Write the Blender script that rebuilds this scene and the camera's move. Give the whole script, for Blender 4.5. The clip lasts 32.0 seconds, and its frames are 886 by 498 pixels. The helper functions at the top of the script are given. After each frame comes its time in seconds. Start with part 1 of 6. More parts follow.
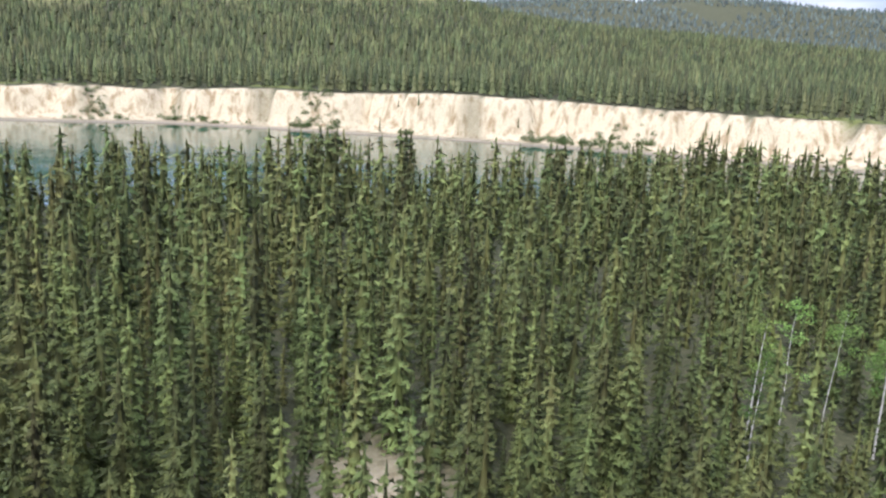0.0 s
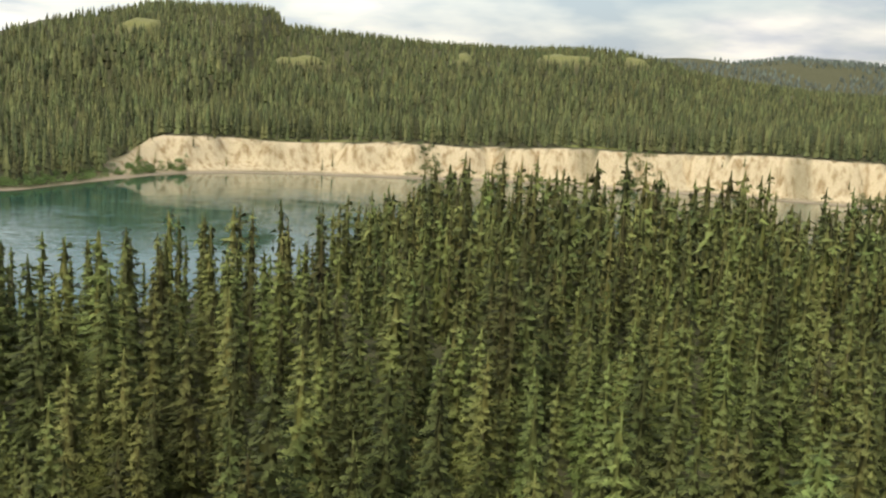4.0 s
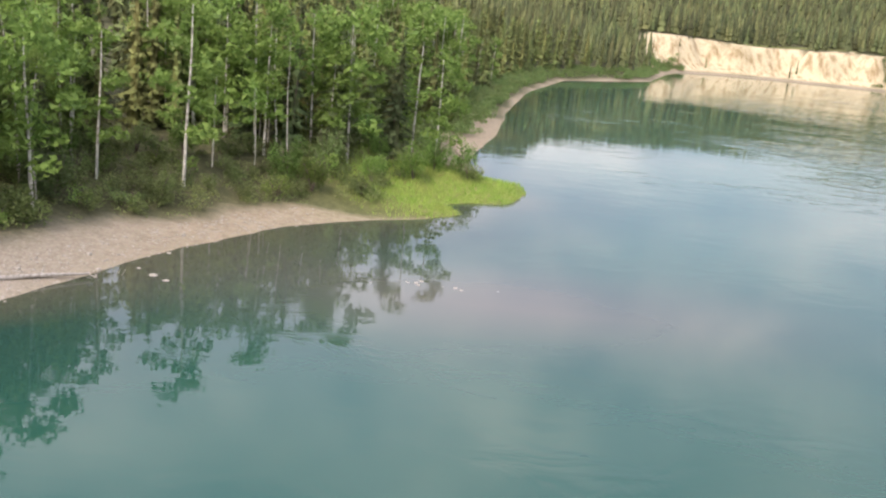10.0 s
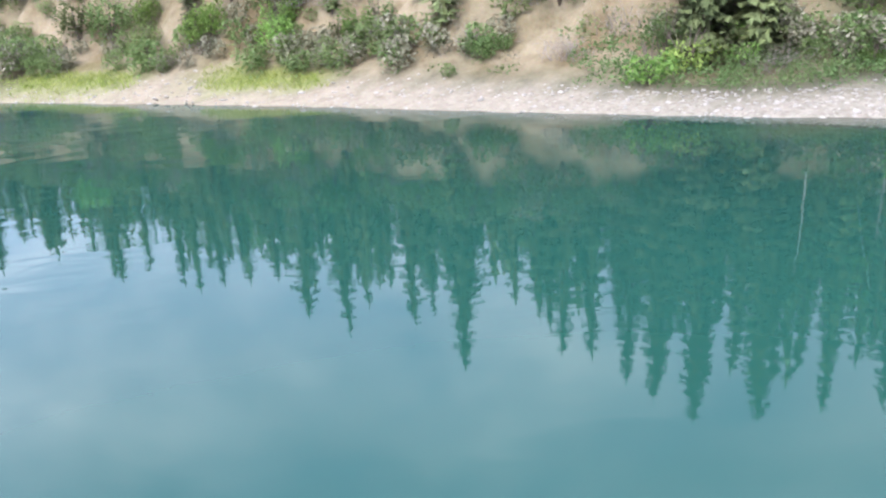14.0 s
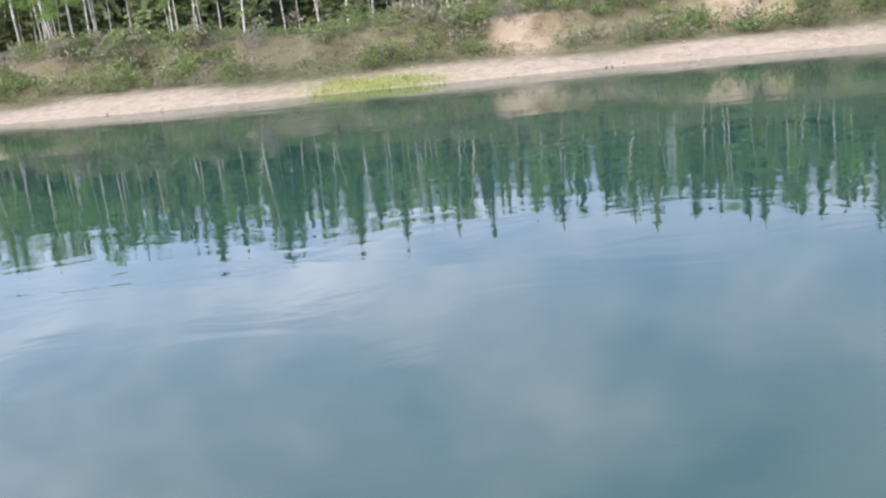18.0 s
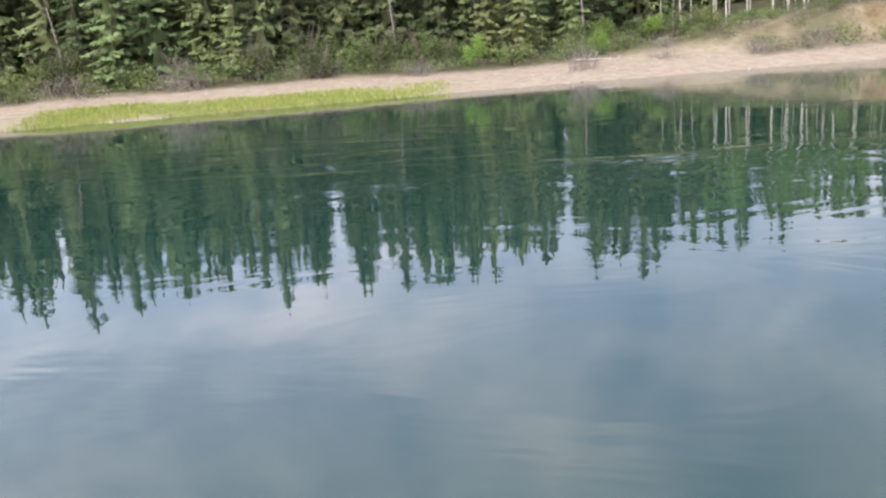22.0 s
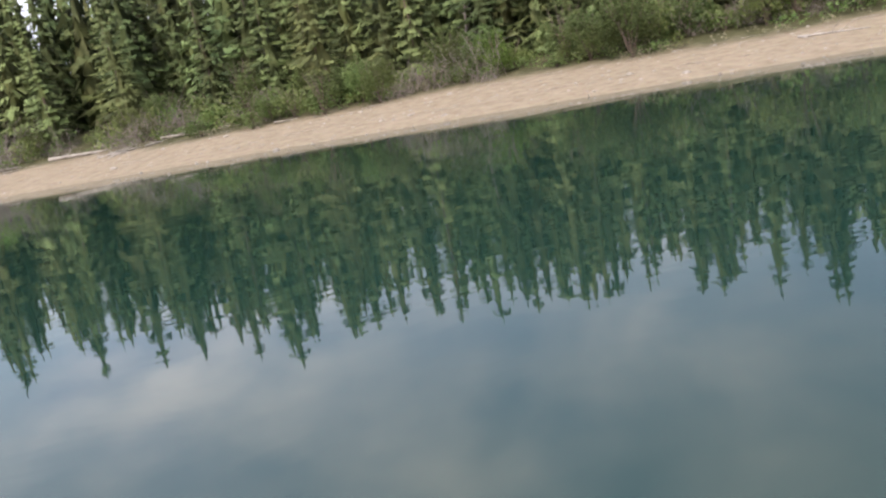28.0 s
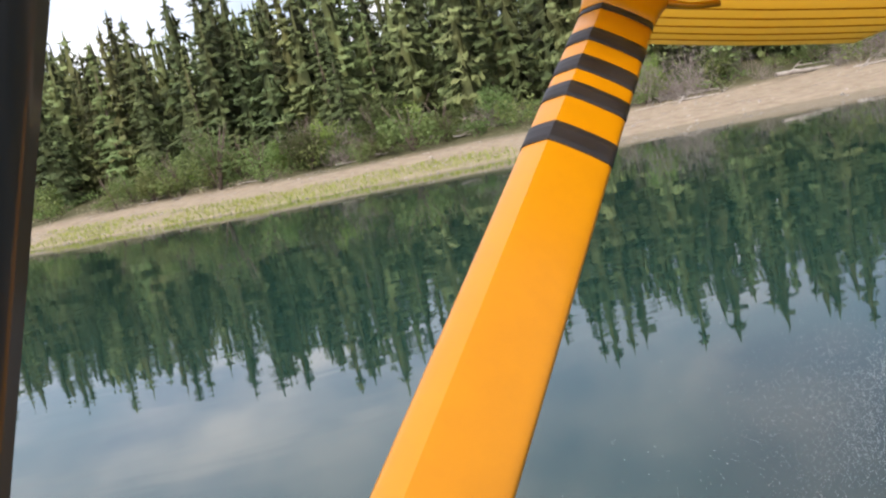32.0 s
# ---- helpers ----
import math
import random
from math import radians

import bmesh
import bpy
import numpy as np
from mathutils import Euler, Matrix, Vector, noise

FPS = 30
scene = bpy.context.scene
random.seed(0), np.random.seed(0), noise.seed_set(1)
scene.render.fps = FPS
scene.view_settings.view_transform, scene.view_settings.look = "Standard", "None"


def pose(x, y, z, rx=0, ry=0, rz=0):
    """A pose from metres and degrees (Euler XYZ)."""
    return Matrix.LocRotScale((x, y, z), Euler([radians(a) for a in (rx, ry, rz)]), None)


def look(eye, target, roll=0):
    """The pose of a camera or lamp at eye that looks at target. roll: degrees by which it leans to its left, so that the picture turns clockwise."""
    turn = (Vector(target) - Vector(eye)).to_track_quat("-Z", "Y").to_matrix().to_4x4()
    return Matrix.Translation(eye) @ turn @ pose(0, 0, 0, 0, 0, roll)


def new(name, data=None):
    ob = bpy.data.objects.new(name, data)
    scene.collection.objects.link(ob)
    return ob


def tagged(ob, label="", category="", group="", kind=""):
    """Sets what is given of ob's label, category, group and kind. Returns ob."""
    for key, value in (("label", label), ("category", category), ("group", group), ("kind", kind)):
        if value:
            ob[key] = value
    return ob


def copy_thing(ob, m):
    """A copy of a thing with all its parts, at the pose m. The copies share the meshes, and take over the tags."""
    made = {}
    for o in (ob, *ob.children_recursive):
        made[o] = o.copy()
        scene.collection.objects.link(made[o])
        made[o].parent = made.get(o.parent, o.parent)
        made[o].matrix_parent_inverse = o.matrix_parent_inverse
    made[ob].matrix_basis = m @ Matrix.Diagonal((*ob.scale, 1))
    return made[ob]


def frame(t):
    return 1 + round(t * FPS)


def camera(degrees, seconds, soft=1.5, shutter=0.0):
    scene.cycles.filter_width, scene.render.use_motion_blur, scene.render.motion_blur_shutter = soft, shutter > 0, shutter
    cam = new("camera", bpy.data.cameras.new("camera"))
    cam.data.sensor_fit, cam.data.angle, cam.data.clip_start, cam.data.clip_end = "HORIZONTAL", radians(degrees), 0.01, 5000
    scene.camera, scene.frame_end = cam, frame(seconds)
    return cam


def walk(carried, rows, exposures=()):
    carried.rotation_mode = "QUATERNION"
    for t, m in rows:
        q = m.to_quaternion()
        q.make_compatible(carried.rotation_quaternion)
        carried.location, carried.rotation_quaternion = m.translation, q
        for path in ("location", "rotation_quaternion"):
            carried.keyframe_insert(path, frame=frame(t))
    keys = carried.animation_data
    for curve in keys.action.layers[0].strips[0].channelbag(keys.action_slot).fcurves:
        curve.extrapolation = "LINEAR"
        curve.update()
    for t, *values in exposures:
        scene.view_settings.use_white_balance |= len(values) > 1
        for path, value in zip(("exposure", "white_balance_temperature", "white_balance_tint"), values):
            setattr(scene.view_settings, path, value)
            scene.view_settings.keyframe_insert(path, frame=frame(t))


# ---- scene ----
# the flight: over a wooded spit, down to the river and along its bank
cam = camera(52.30, 32.0, soft=2.3)
PATH = [
    (0.0, -0.00, 0.00, 37.44, 77.11, -2.68, -5.63),
    (0.5, -14.49, -1.01, 37.14, 78.17, -2.66, -6.54),
    (1.0, -28.94, -1.85, 36.78, 79.24, -2.73, -6.04),
    (1.5, -43.37, -2.49, 36.37, 79.97, -2.75, -4.68),
    (2.0, -57.82, -2.95, 35.92, 80.08, -2.86, -3.73),
    (2.5, -72.29, -3.26, 35.45, 80.07, -3.08, -3.13),
    (3.0, -86.79, -3.44, 34.94, 80.18, -3.17, -2.61),
    (3.5, -101.30, -3.52, 34.40, 80.35, -3.15, -2.36),
    (4.0, -115.80, -3.52, 33.80, 80.48, -3.15, -2.39),
    (4.5, -130.26, -3.46, 33.10, 80.45, -3.33, -2.54),
    (5.0, -144.67, -3.40, 32.27, 80.10, -3.99, -2.53),
    (5.5, -159.03, -3.37, 31.24, 79.31, -4.79, -1.85),
    (6.0, -173.40, -3.40, 29.94, 78.69, -5.78, -1.17),
    (6.5, -187.79, -3.40, 28.37, 78.30, -7.01, 0.19),
    (7.0, -202.18, -3.25, 26.63, 78.11, -8.08, 1.05),
    (7.5, -216.44, -2.80, 24.89, 77.45, -8.46, 2.46),
    (8.0, -230.58, -2.07, 23.19, 76.73, -8.21, 3.06),
    (8.5, -244.73, -1.22, 21.49, 76.08, -7.93, 2.46),
    (9.0, -258.97, -0.44, 19.76, 75.48, -7.56, 1.58),
    (9.5, -273.27, 0.20, 18.02, 75.06, -6.49, 0.98),
    (10.0, -287.57, 0.67, 16.29, 74.60, -6.13, 0.64),
    (10.5, -301.85, 0.98, 14.59, 74.14, -6.33, 1.05),
    (11.0, -316.22, 1.09, 12.91, 73.62, -6.60, 1.61),
    (11.5, -330.58, 1.05, 11.37, 73.22, -6.02, 0.99),
    (12.0, -344.87, 0.92, 10.00, 72.46, -5.43, 0.49),
    (12.5, -359.03, 0.82, 8.83, 71.49, -3.21, 1.31),
    (13.0, -373.04, 0.80, 7.84, 70.46, -1.98, 1.14),
    (13.5, -386.90, 0.87, 7.02, 70.45, -0.03, 1.08),
    (14.0, -400.60, 1.02, 6.35, 71.17, 3.49, 0.72),
    (14.5, -414.15, 1.25, 5.82, 72.18, 5.46, 0.48),
    (15.0, -427.55, 1.55, 5.39, 73.11, 5.64, 0.31),
    (15.5, -440.78, 1.93, 5.04, 73.83, 4.97, 0.16),
    (16.0, -453.84, 2.36, 4.76, 74.33, 4.20, 0.08),
    (16.5, -466.71, 2.86, 4.51, 74.65, 3.95, 0.21),
    (17.0, -479.38, 3.42, 4.29, 74.94, 4.74, 0.77),
    (17.5, -491.82, 4.03, 4.09, 75.01, 5.40, 0.47),
    (18.0, -504.03, 4.70, 3.90, 75.08, 5.56, -0.15),
    (18.5, -516.02, 5.42, 3.72, 75.32, 5.74, -0.30),
    (19.0, -527.79, 6.19, 3.55, 75.45, 6.13, -0.33),
    (19.5, -539.33, 7.00, 3.40, 75.67, 6.41, -0.05),
    (20.0, -550.63, 7.87, 3.26, 76.00, 5.93, 0.45),
    (20.5, -561.69, 8.78, 3.13, 76.59, 4.89, 0.33),
    (21.0, -572.50, 9.76, 3.01, 76.64, 5.03, 0.14),
    (21.5, -583.04, 10.79, 2.91, 76.70, 5.19, -0.07),
    (22.0, -593.32, 11.89, 2.83, 76.94, 4.03, -0.40),
    (22.5, -603.34, 13.07, 2.76, 76.74, 4.38, -0.67),
    (23.0, -613.10, 14.30, 2.69, 76.55, 4.63, -1.14),
    (23.5, -622.59, 15.60, 2.64, 76.39, 4.89, -1.78),
    (24.0, -631.82, 16.94, 2.58, 76.41, 5.31, -2.50),
    (24.5, -640.78, 18.32, 2.53, 76.47, 5.75, -2.99),
    (25.0, -649.46, 19.75, 2.48, 76.44, 6.80, -3.54),
    (25.5, -657.87, 21.23, 2.44, 76.43, 7.66, -4.51),
    (26.0, -665.97, 22.72, 2.41, 76.66, 8.42, -5.63),
    (26.5, -673.71, 24.22, 2.39, 76.96, 9.26, -6.89),
    (27.0, -681.03, 25.70, 2.37, 77.53, 9.86, -8.30),
    (27.5, -687.88, 27.15, 2.34, 78.06, 10.30, -9.70),
    (28.0, -694.25, 28.55, 2.30, 78.43, 10.63, -10.93),
    (28.5, -700.16, 29.92, 2.25, 78.68, 10.82, -11.76),
    (29.0, -705.63, 31.27, 2.19, 79.08, 10.80, -11.90),
    (29.5, -710.68, 32.63, 2.11, 79.32, 11.11, -12.23),
    (30.0, -715.30, 34.05, 2.05, 79.67, 11.14, -12.26),
    (30.5, -719.54, 35.61, 2.02, 79.99, 11.37, -12.05),
    (31.0, -723.41, 37.30, 2.03, 80.57, 11.23, -11.44),
    (31.5, -726.93, 39.06, 2.03, 81.37, 11.13, -9.91),
    (32.0, -730.20, 40.92, 2.03, 82.18, 11.40, -7.50),
]
EXPOSURES = [(0.0, 0.4, 6000, 16), (1.0, -0.15, 7000, 8), (2.0, -0.3, 7900, 6), (5.0, 0.0, 7900, 6), (6.5, 0.0, 7500, 9), (8.0, 0.2, 7500, 14), (10.0, 0.45, 7300, 17), (12.5, 0.85, 6100, 15), (14.5, 0.9, 6000, 14), (17.0, 0.7, 6300, 18), (21.0, 0.7, 6500, 19), (23.0, 0.7, 7200, 19), (26.0, 0.5, 7500, 19), (29.5, 0.3, 7200, 15), (32.0, 0.35, 7300, 16)]

walk(cam, [(t, pose(*p)) for t, *p in PATH], EXPOSURES)

# ---- sky, sun ----
SUN_EL, SUN_AZ = 48.0, 205.0          # degrees; azimuth clockwise from +y
world = bpy.data.worlds.new("sky")
scene.world = world
world.use_nodes = True
wn, wl = world.node_tree.nodes, world.node_tree.links
wn.clear()
w_out = wn.new("ShaderNodeOutputWorld")
w_bg = wn.new("ShaderNodeBackground")
w_sky = wn.new("ShaderNodeTexSky")
w_sky.sky_type = "NISHITA"
w_sky.sun_disc = False
w_sky.sun_elevation = radians(SUN_EL)
w_sky.sun_rotation = radians(SUN_AZ)
w_sky.air_density, w_sky.dust_density = 1.0, 2.0
w_bg.inputs["Strength"].default_value = 0.12
# broken cloud cover over the blue
w_co = wn.new("ShaderNodeTexCoord")
w_sep = wn.new("ShaderNodeSeparateXYZ")
w_max = wn.new("ShaderNodeMath"); w_max.operation = "ADD"; w_max.inputs[1].default_value = 0.2
w_dx = wn.new("ShaderNodeMath"); w_dx.operation = "DIVIDE"
w_dy = wn.new("ShaderNodeMath"); w_dy.operation = "DIVIDE"
w_com = wn.new("ShaderNodeCombineXYZ")
w_noi = wn.new("ShaderNodeTexNoise")
w_noi.inputs["Scale"].default_value = 0.95
w_noi.inputs["Detail"].default_value = 6.0
w_noi.inputs["Roughness"].default_value = 0.55
w_noi.inputs["Distortion"].default_value = 0.6
w_rmp = wn.new("ShaderNodeValToRGB")
w_rmp.color_ramp.elements[0].position, w_rmp.color_ramp.elements[1].position = 0.38, 0.66
w_rmp.color_ramp.elements[0].color = (0.22, 0.22, 0.22, 1)
w_rmp.color_ramp.elements[1].color = (1, 1, 1, 1)
w_no2 = wn.new("ShaderNodeTexNoise")
w_no2.inputs["Scale"].default_value = 2.0
w_no2.inputs["Detail"].default_value = 5.0
w_cld = wn.new("ShaderNodeValToRGB")
w_cld.color_ramp.elements[0].position, w_cld.color_ramp.elements[1].position = 0.36, 0.66
w_cld.color_ramp.elements[0].color = (3.0, 3.7, 5.2, 1)
w_cld.color_ramp.elements[1].color = (7.3, 7.4, 7.9, 1)
w_mix = wn.new("ShaderNodeMixRGB")
wl.new(w_co.outputs["Generated"], w_sep.inputs[0])
wl.new(w_sep.outputs[2], w_max.inputs[0])
wl.new(w_sep.outputs[0], w_dx.inputs[0]); wl.new(w_max.outputs[0], w_dx.inputs[1])
wl.new(w_sep.outputs[1], w_dy.inputs[0]); wl.new(w_max.outputs[0], w_dy.inputs[1])
wl.new(w_dx.outputs[0], w_com.inputs[0]); wl.new(w_dy.outputs[0], w_com.inputs[1])
wl.new(w_com.outputs[0], w_noi.inputs["Vector"]); wl.new(w_com.outputs[0], w_no2.inputs["Vector"])
wl.new(w_noi.outputs["Fac"], w_rmp.inputs[0]); wl.new(w_no2.outputs["Fac"], w_cld.inputs[0])
w_hor = wn.new("ShaderNodeMapRange")
w_hor.inputs["From Min"].default_value, w_hor.inputs["From Max"].default_value = 0.03, 0.22
w_hor.inputs["To Min"].default_value, w_hor.inputs["To Max"].default_value = 0.9, 0.0
wl.new(w_sep.outputs[2], w_hor.inputs["Value"])
w_cov = wn.new("ShaderNodeMath"); w_cov.operation = "MAXIMUM"
wl.new(w_rmp.outputs[0], w_cov.inputs[0]); wl.new(w_hor.outputs[0], w_cov.inputs[1])
wl.new(w_cov.outputs[0], w_mix.inputs[0]); wl.new(w_sky.outputs[0], w_mix.inputs[1]); wl.new(w_cld.outputs[0], w_mix.inputs[2])
# an overcast sky is some three times brighter overhead than at the horizon
w_el = wn.new("ShaderNodeMapRange")
w_el.inputs["From Min"].default_value, w_el.inputs["From Max"].default_value = 0.0, 0.65
w_el.inputs["To Min"].default_value, w_el.inputs["To Max"].default_value = 1.08, 2.25
wl.new(w_sep.outputs[2], w_el.inputs["Value"])
# thinner cloud and more light towards the afternoon side
w_az = wn.new("ShaderNodeMapRange")
w_az.inputs["From Min"].default_value, w_az.inputs["From Max"].default_value = -0.7, 0.5
w_az.inputs["To Min"].default_value, w_az.inputs["To Max"].default_value = 1.5, 0.97
wl.new(w_sep.outputs[0], w_az.inputs["Value"])
w_mu2 = wn.new("ShaderNodeMath"); w_mu2.operation = "MULTIPLY"
wl.new(w_el.outputs[0], w_mu2.inputs[0]); wl.new(w_az.outputs[0], w_mu2.inputs[1])
w_mul = wn.new("ShaderNodeMixRGB"); w_mul.blend_type = "MULTIPLY"; w_mul.inputs[0].default_value = 1.0
wl.new(w_mix.outputs[0], w_mul.inputs[1]); wl.new(w_mu2.outputs[0], w_mul.inputs[2])
wl.new(w_mul.outputs[0], w_bg.inputs["Color"]); wl.new(w_bg.outputs[0], w_out.inputs[0])

sun = new("sun", bpy.data.lights.new("sun", "SUN"))
sun.data.energy, sun.data.angle, sun.data.color = 2.0, radians(10), (1.0, 0.95, 0.87)
sd = Vector((math.sin(radians(SUN_AZ)) * math.cos(radians(SUN_EL)), math.cos(radians(SUN_AZ)) * math.cos(radians(SUN_EL)), math.sin(radians(SUN_EL))))
sun.matrix_world = look(sd * 400, (0, 0, 0))


# ---- materials ----
def mat_new(name):
    m = bpy.data.materials.new(name)
    m.use_nodes = True
    return m, m.node_tree.nodes, m.node_tree.links, m.node_tree.nodes["Principled BSDF"]


def ramp(nodes, stops):
    r = nodes.new("ShaderNodeValToRGB")
    while len(r.color_ramp.elements) < len(stops):
        r.color_ramp.elements.new(0.5)
    for e, (p, c) in zip(r.color_ramp.elements, stops):
        e.position, e.color = p, (*c, 1)
    return r


def noise_tex(nodes, links, scale, detail=4.0, rough=0.55, coords="Object"):
    co = nodes.new("ShaderNodeTexCoord")
    n = nodes.new("ShaderNodeTexNoise")
    n.inputs["Scale"].default_value, n.inputs["Detail"].default_value, n.inputs["Roughness"].default_value = scale, detail, rough
    links.new(co.outputs[coords], n.inputs["Vector"])
    return n


def mixc(nodes, links, fac, a, b, mode="MIX"):
    m = nodes.new("ShaderNodeMixRGB")
    m.blend_type = mode
    for sock, v in ((0, fac), (1, a), (2, b)):
        if isinstance(v, (int, float)):
            m.inputs[sock].default_value = v
        elif isinstance(v, tuple):
            m.inputs[sock].default_value = (*v, 1)
        else:
            links.new(v, m.inputs[sock])
    return m.outputs[0]


def bump(nodes, links, bsdf, height, strength, dist):
    b = nodes.new("ShaderNodeBump")
    b.inputs["Strength"].default_value, b.inputs["Distance"].default_value = strength, dist
    links.new(height, b.inputs["Height"])
    links.new(b.outputs[0], bsdf.inputs["Normal"])


def mat_foliage(name, dark, mid, light, patch=0.12, patch_tint=(0.10, 0.09, 0.03), spread=0.35, by_tree=False, soft=False, thin=False):
    """Needles or leaves: varied from tree to tree and from sprig to sprig."""
    m, n, l, p = mat_new(name)
    geo = n.new("ShaderNodeNewGeometry")
    obi = n.new("ShaderNodeObjectInfo")
    isl = ramp(n, [(0.0, dark), (0.55, mid), (1.0, light)])
    l.new(geo.outputs["Random Per Island"], isl.inputs[0])
    pn = n.new("ShaderNodeTexNoise")
    pn.inputs["Scale"].default_value, pn.inputs["Detail"].default_value = patch, 3.0
    l.new(geo.outputs["Position"], pn.inputs["Vector"])
    pr = ramp(n, [(0.42, (0, 0, 0)), (0.68, (1, 1, 1))])
    l.new(pn.outputs["Fac"], pr.inputs[0])
    sc = n.new("ShaderNodeMath"); sc.operation = "MULTIPLY"; sc.inputs[1].default_value = spread
    l.new(pr.outputs[0], sc.inputs[0])
    c = mixc(n, l, sc.outputs[0], isl.outputs[0], patch_tint)
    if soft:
        # brown inner twigs and fresh tips; crown shade and lit ends painted in too
        ag = n.new("ShaderNodeAttribute"); ag.attribute_name = "growth_light"
        growth_shade = ramp(n, [(0.05, (0.86, 0.76, 0.62)), (0.40, (1.15, 1.13, 1.0)), (0.70, (1.40, 1.38, 1.14)), (1.0, (1.58, 1.58, 1.28))])
        l.new(ag.outputs["Fac"], growth_shade.inputs[0])
        c = mixc(n, l, 1.0, c, growth_shade.outputs[0], "MULTIPLY")
    hs = n.new("ShaderNodeHueSaturation")
    mr = n.new("ShaderNodeMapRange")
    mr.inputs["To Min"].default_value, mr.inputs["To Max"].default_value = 0.52, 1.52
    if by_tree:
        tone = n.new("ShaderNodeAttribute")
        tone.attribute_name = "tone"
        l.new(tone.outputs["Fac"], mr.inputs["Value"])
    else:
        l.new(obi.outputs["Random"], mr.inputs["Value"])
    l.new(mr.outputs[0], hs.inputs["Value"])
    hu = n.new("ShaderNodeMath"); hu.operation = "PINGPONG"; hu.inputs[1].default_value = 0.13
    l.new(mr.inputs["Value"].links[0].from_socket, hu.inputs[0])
    hr = n.new("ShaderNodeMapRange")
    hr.inputs["From Max"].default_value, hr.inputs["To Min"].default_value, hr.inputs["To Max"].default_value = 0.13, 0.484, 0.526
    l.new(hu.outputs[0], hr.inputs["Value"]); l.new(hr.outputs[0], hs.inputs["Hue"])
    l.new(c, hs.inputs["Color"])
    l.new(hs.outputs[0], p.inputs["Base Color"])
    if soft:
        # sprigs are shaded as one rounded crown
        na = n.new("ShaderNodeAttribute"); na.attribute_name = "crown_normal"
        tr = n.new("ShaderNodeVectorTransform"); tr.vector_type, tr.convert_from, tr.convert_to = "NORMAL", "OBJECT", "WORLD"
        l.new(na.outputs["Vector"], tr.inputs[0])
        l.new(tr.outputs[0], p.inputs["Normal"])
    p.inputs["Roughness"].default_value = 0.7
    p.inputs["Specular IOR Level"].default_value = 0.25
    if thin or soft:
        # leaves let light through
        tl = n.new("ShaderNodeBsdfTranslucent"); l.new(hs.outputs[0], tl.inputs["Color"])
        ms = n.new("ShaderNodeMixShader"); ms.inputs[0].default_value = 0.4 if thin else 0.12
        l.new(p.outputs[0], ms.inputs[1]); l.new(tl.outputs[0], ms.inputs[2])
        l.new(ms.outputs[0], n["Material Output"].inputs["Surface"])
    return m


NEEDLES = ((0.084, 0.108, 0.037), (0.104, 0.130, 0.044), (0.132, 0.158, 0.057))
BANK_NEEDLES = ((0.090, 0.128, 0.059), (0.110, 0.154, 0.071), (0.138, 0.186, 0.089))
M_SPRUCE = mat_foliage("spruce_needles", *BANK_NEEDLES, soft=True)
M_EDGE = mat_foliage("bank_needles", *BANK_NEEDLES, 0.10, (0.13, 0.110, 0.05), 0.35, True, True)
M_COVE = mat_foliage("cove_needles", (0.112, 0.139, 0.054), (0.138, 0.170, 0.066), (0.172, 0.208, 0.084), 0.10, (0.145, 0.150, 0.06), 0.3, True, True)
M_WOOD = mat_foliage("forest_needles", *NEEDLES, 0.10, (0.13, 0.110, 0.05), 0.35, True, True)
M_FAR = mat_foliage("far_needles", (0.046, 0.058, 0.022), (0.068, 0.082, 0.030), (0.102, 0.113, 0.044), 0.05, (0.14, 0.13, 0.05), 0.35, True)
# far ridges: the blue of aerial haze is mixed into this needle colour
M_DIST = mat_foliage("hazy_needles", (0.060, 0.082, 0.070), (0.078, 0.102, 0.088), (0.098, 0.122, 0.104), 0.01, (0.12, 0.13, 0.10), 0.3, True)
M_ASPEN = mat_foliage("aspen_leaves", (0.115, 0.190, 0.046), (0.180, 0.285, 0.066), (0.270, 0.385, 0.105), 0.2, (0.16, 0.19, 0.04), thin=True)
M_SHRUB = mat_foliage("willow_leaves", (0.088, 0.130, 0.044), (0.128, 0.178, 0.060), (0.180, 0.235, 0.090), 0.25, (0.15, 0.14, 0.065), thin=True)
M_GRASS = mat_foliage("sedge_blades", (0.11, 0.20, 0.035), (0.17, 0.29, 0.050), (0.28, 0.39, 0.090), 0.3, (0.30, 0.30, 0.10))
M_SEDGE = mat_foliage("yellow_sedge", (0.15, 0.21, 0.045), (0.23, 0.29, 0.060), (0.33, 0.36, 0.100), 0.3, (0.36, 0.32, 0.12))
M_DRY = mat_foliage("dry_brush", (0.095, 0.086, 0.060), (0.155, 0.142, 0.100), (0.235, 0.212, 0.155), 0.3, (0.11, 0.125, 0.055))


def mat_bark(name, base, dark, scale=6.0):
    m, n, l, p = mat_new(name)
    t = noise_tex(n, l, scale, 6.0, 0.65)
    r = ramp(n, [(0.35, dark), (0.62, base)])
    l.new(t.outputs["Fac"], r.inputs[0])
    l.new(r.outputs[0], p.inputs["Base Color"])
    p.inputs["Roughness"].default_value = 0.85
    bump(n, l, p, t.outputs["Fac"], 0.5, 0.03)
    return m


M_BARK = mat_bark("spruce_bark", (0.17, 0.13, 0.10), (0.07, 0.055, 0.045))
M_BIRCH = mat_bark("aspen_bark", (0.62, 0.60, 0.53), (0.22, 0.20, 0.17), 2.5)
M_DEAD = mat_bark("dead_grey_wood", (0.42, 0.39, 0.35), (0.20, 0.18, 0.16), 5.0)
M_TWIG = mat_bark("dead_brown_twigs", (0.31, 0.27, 0.245), (0.15, 0.128, 0.115), 5.0)
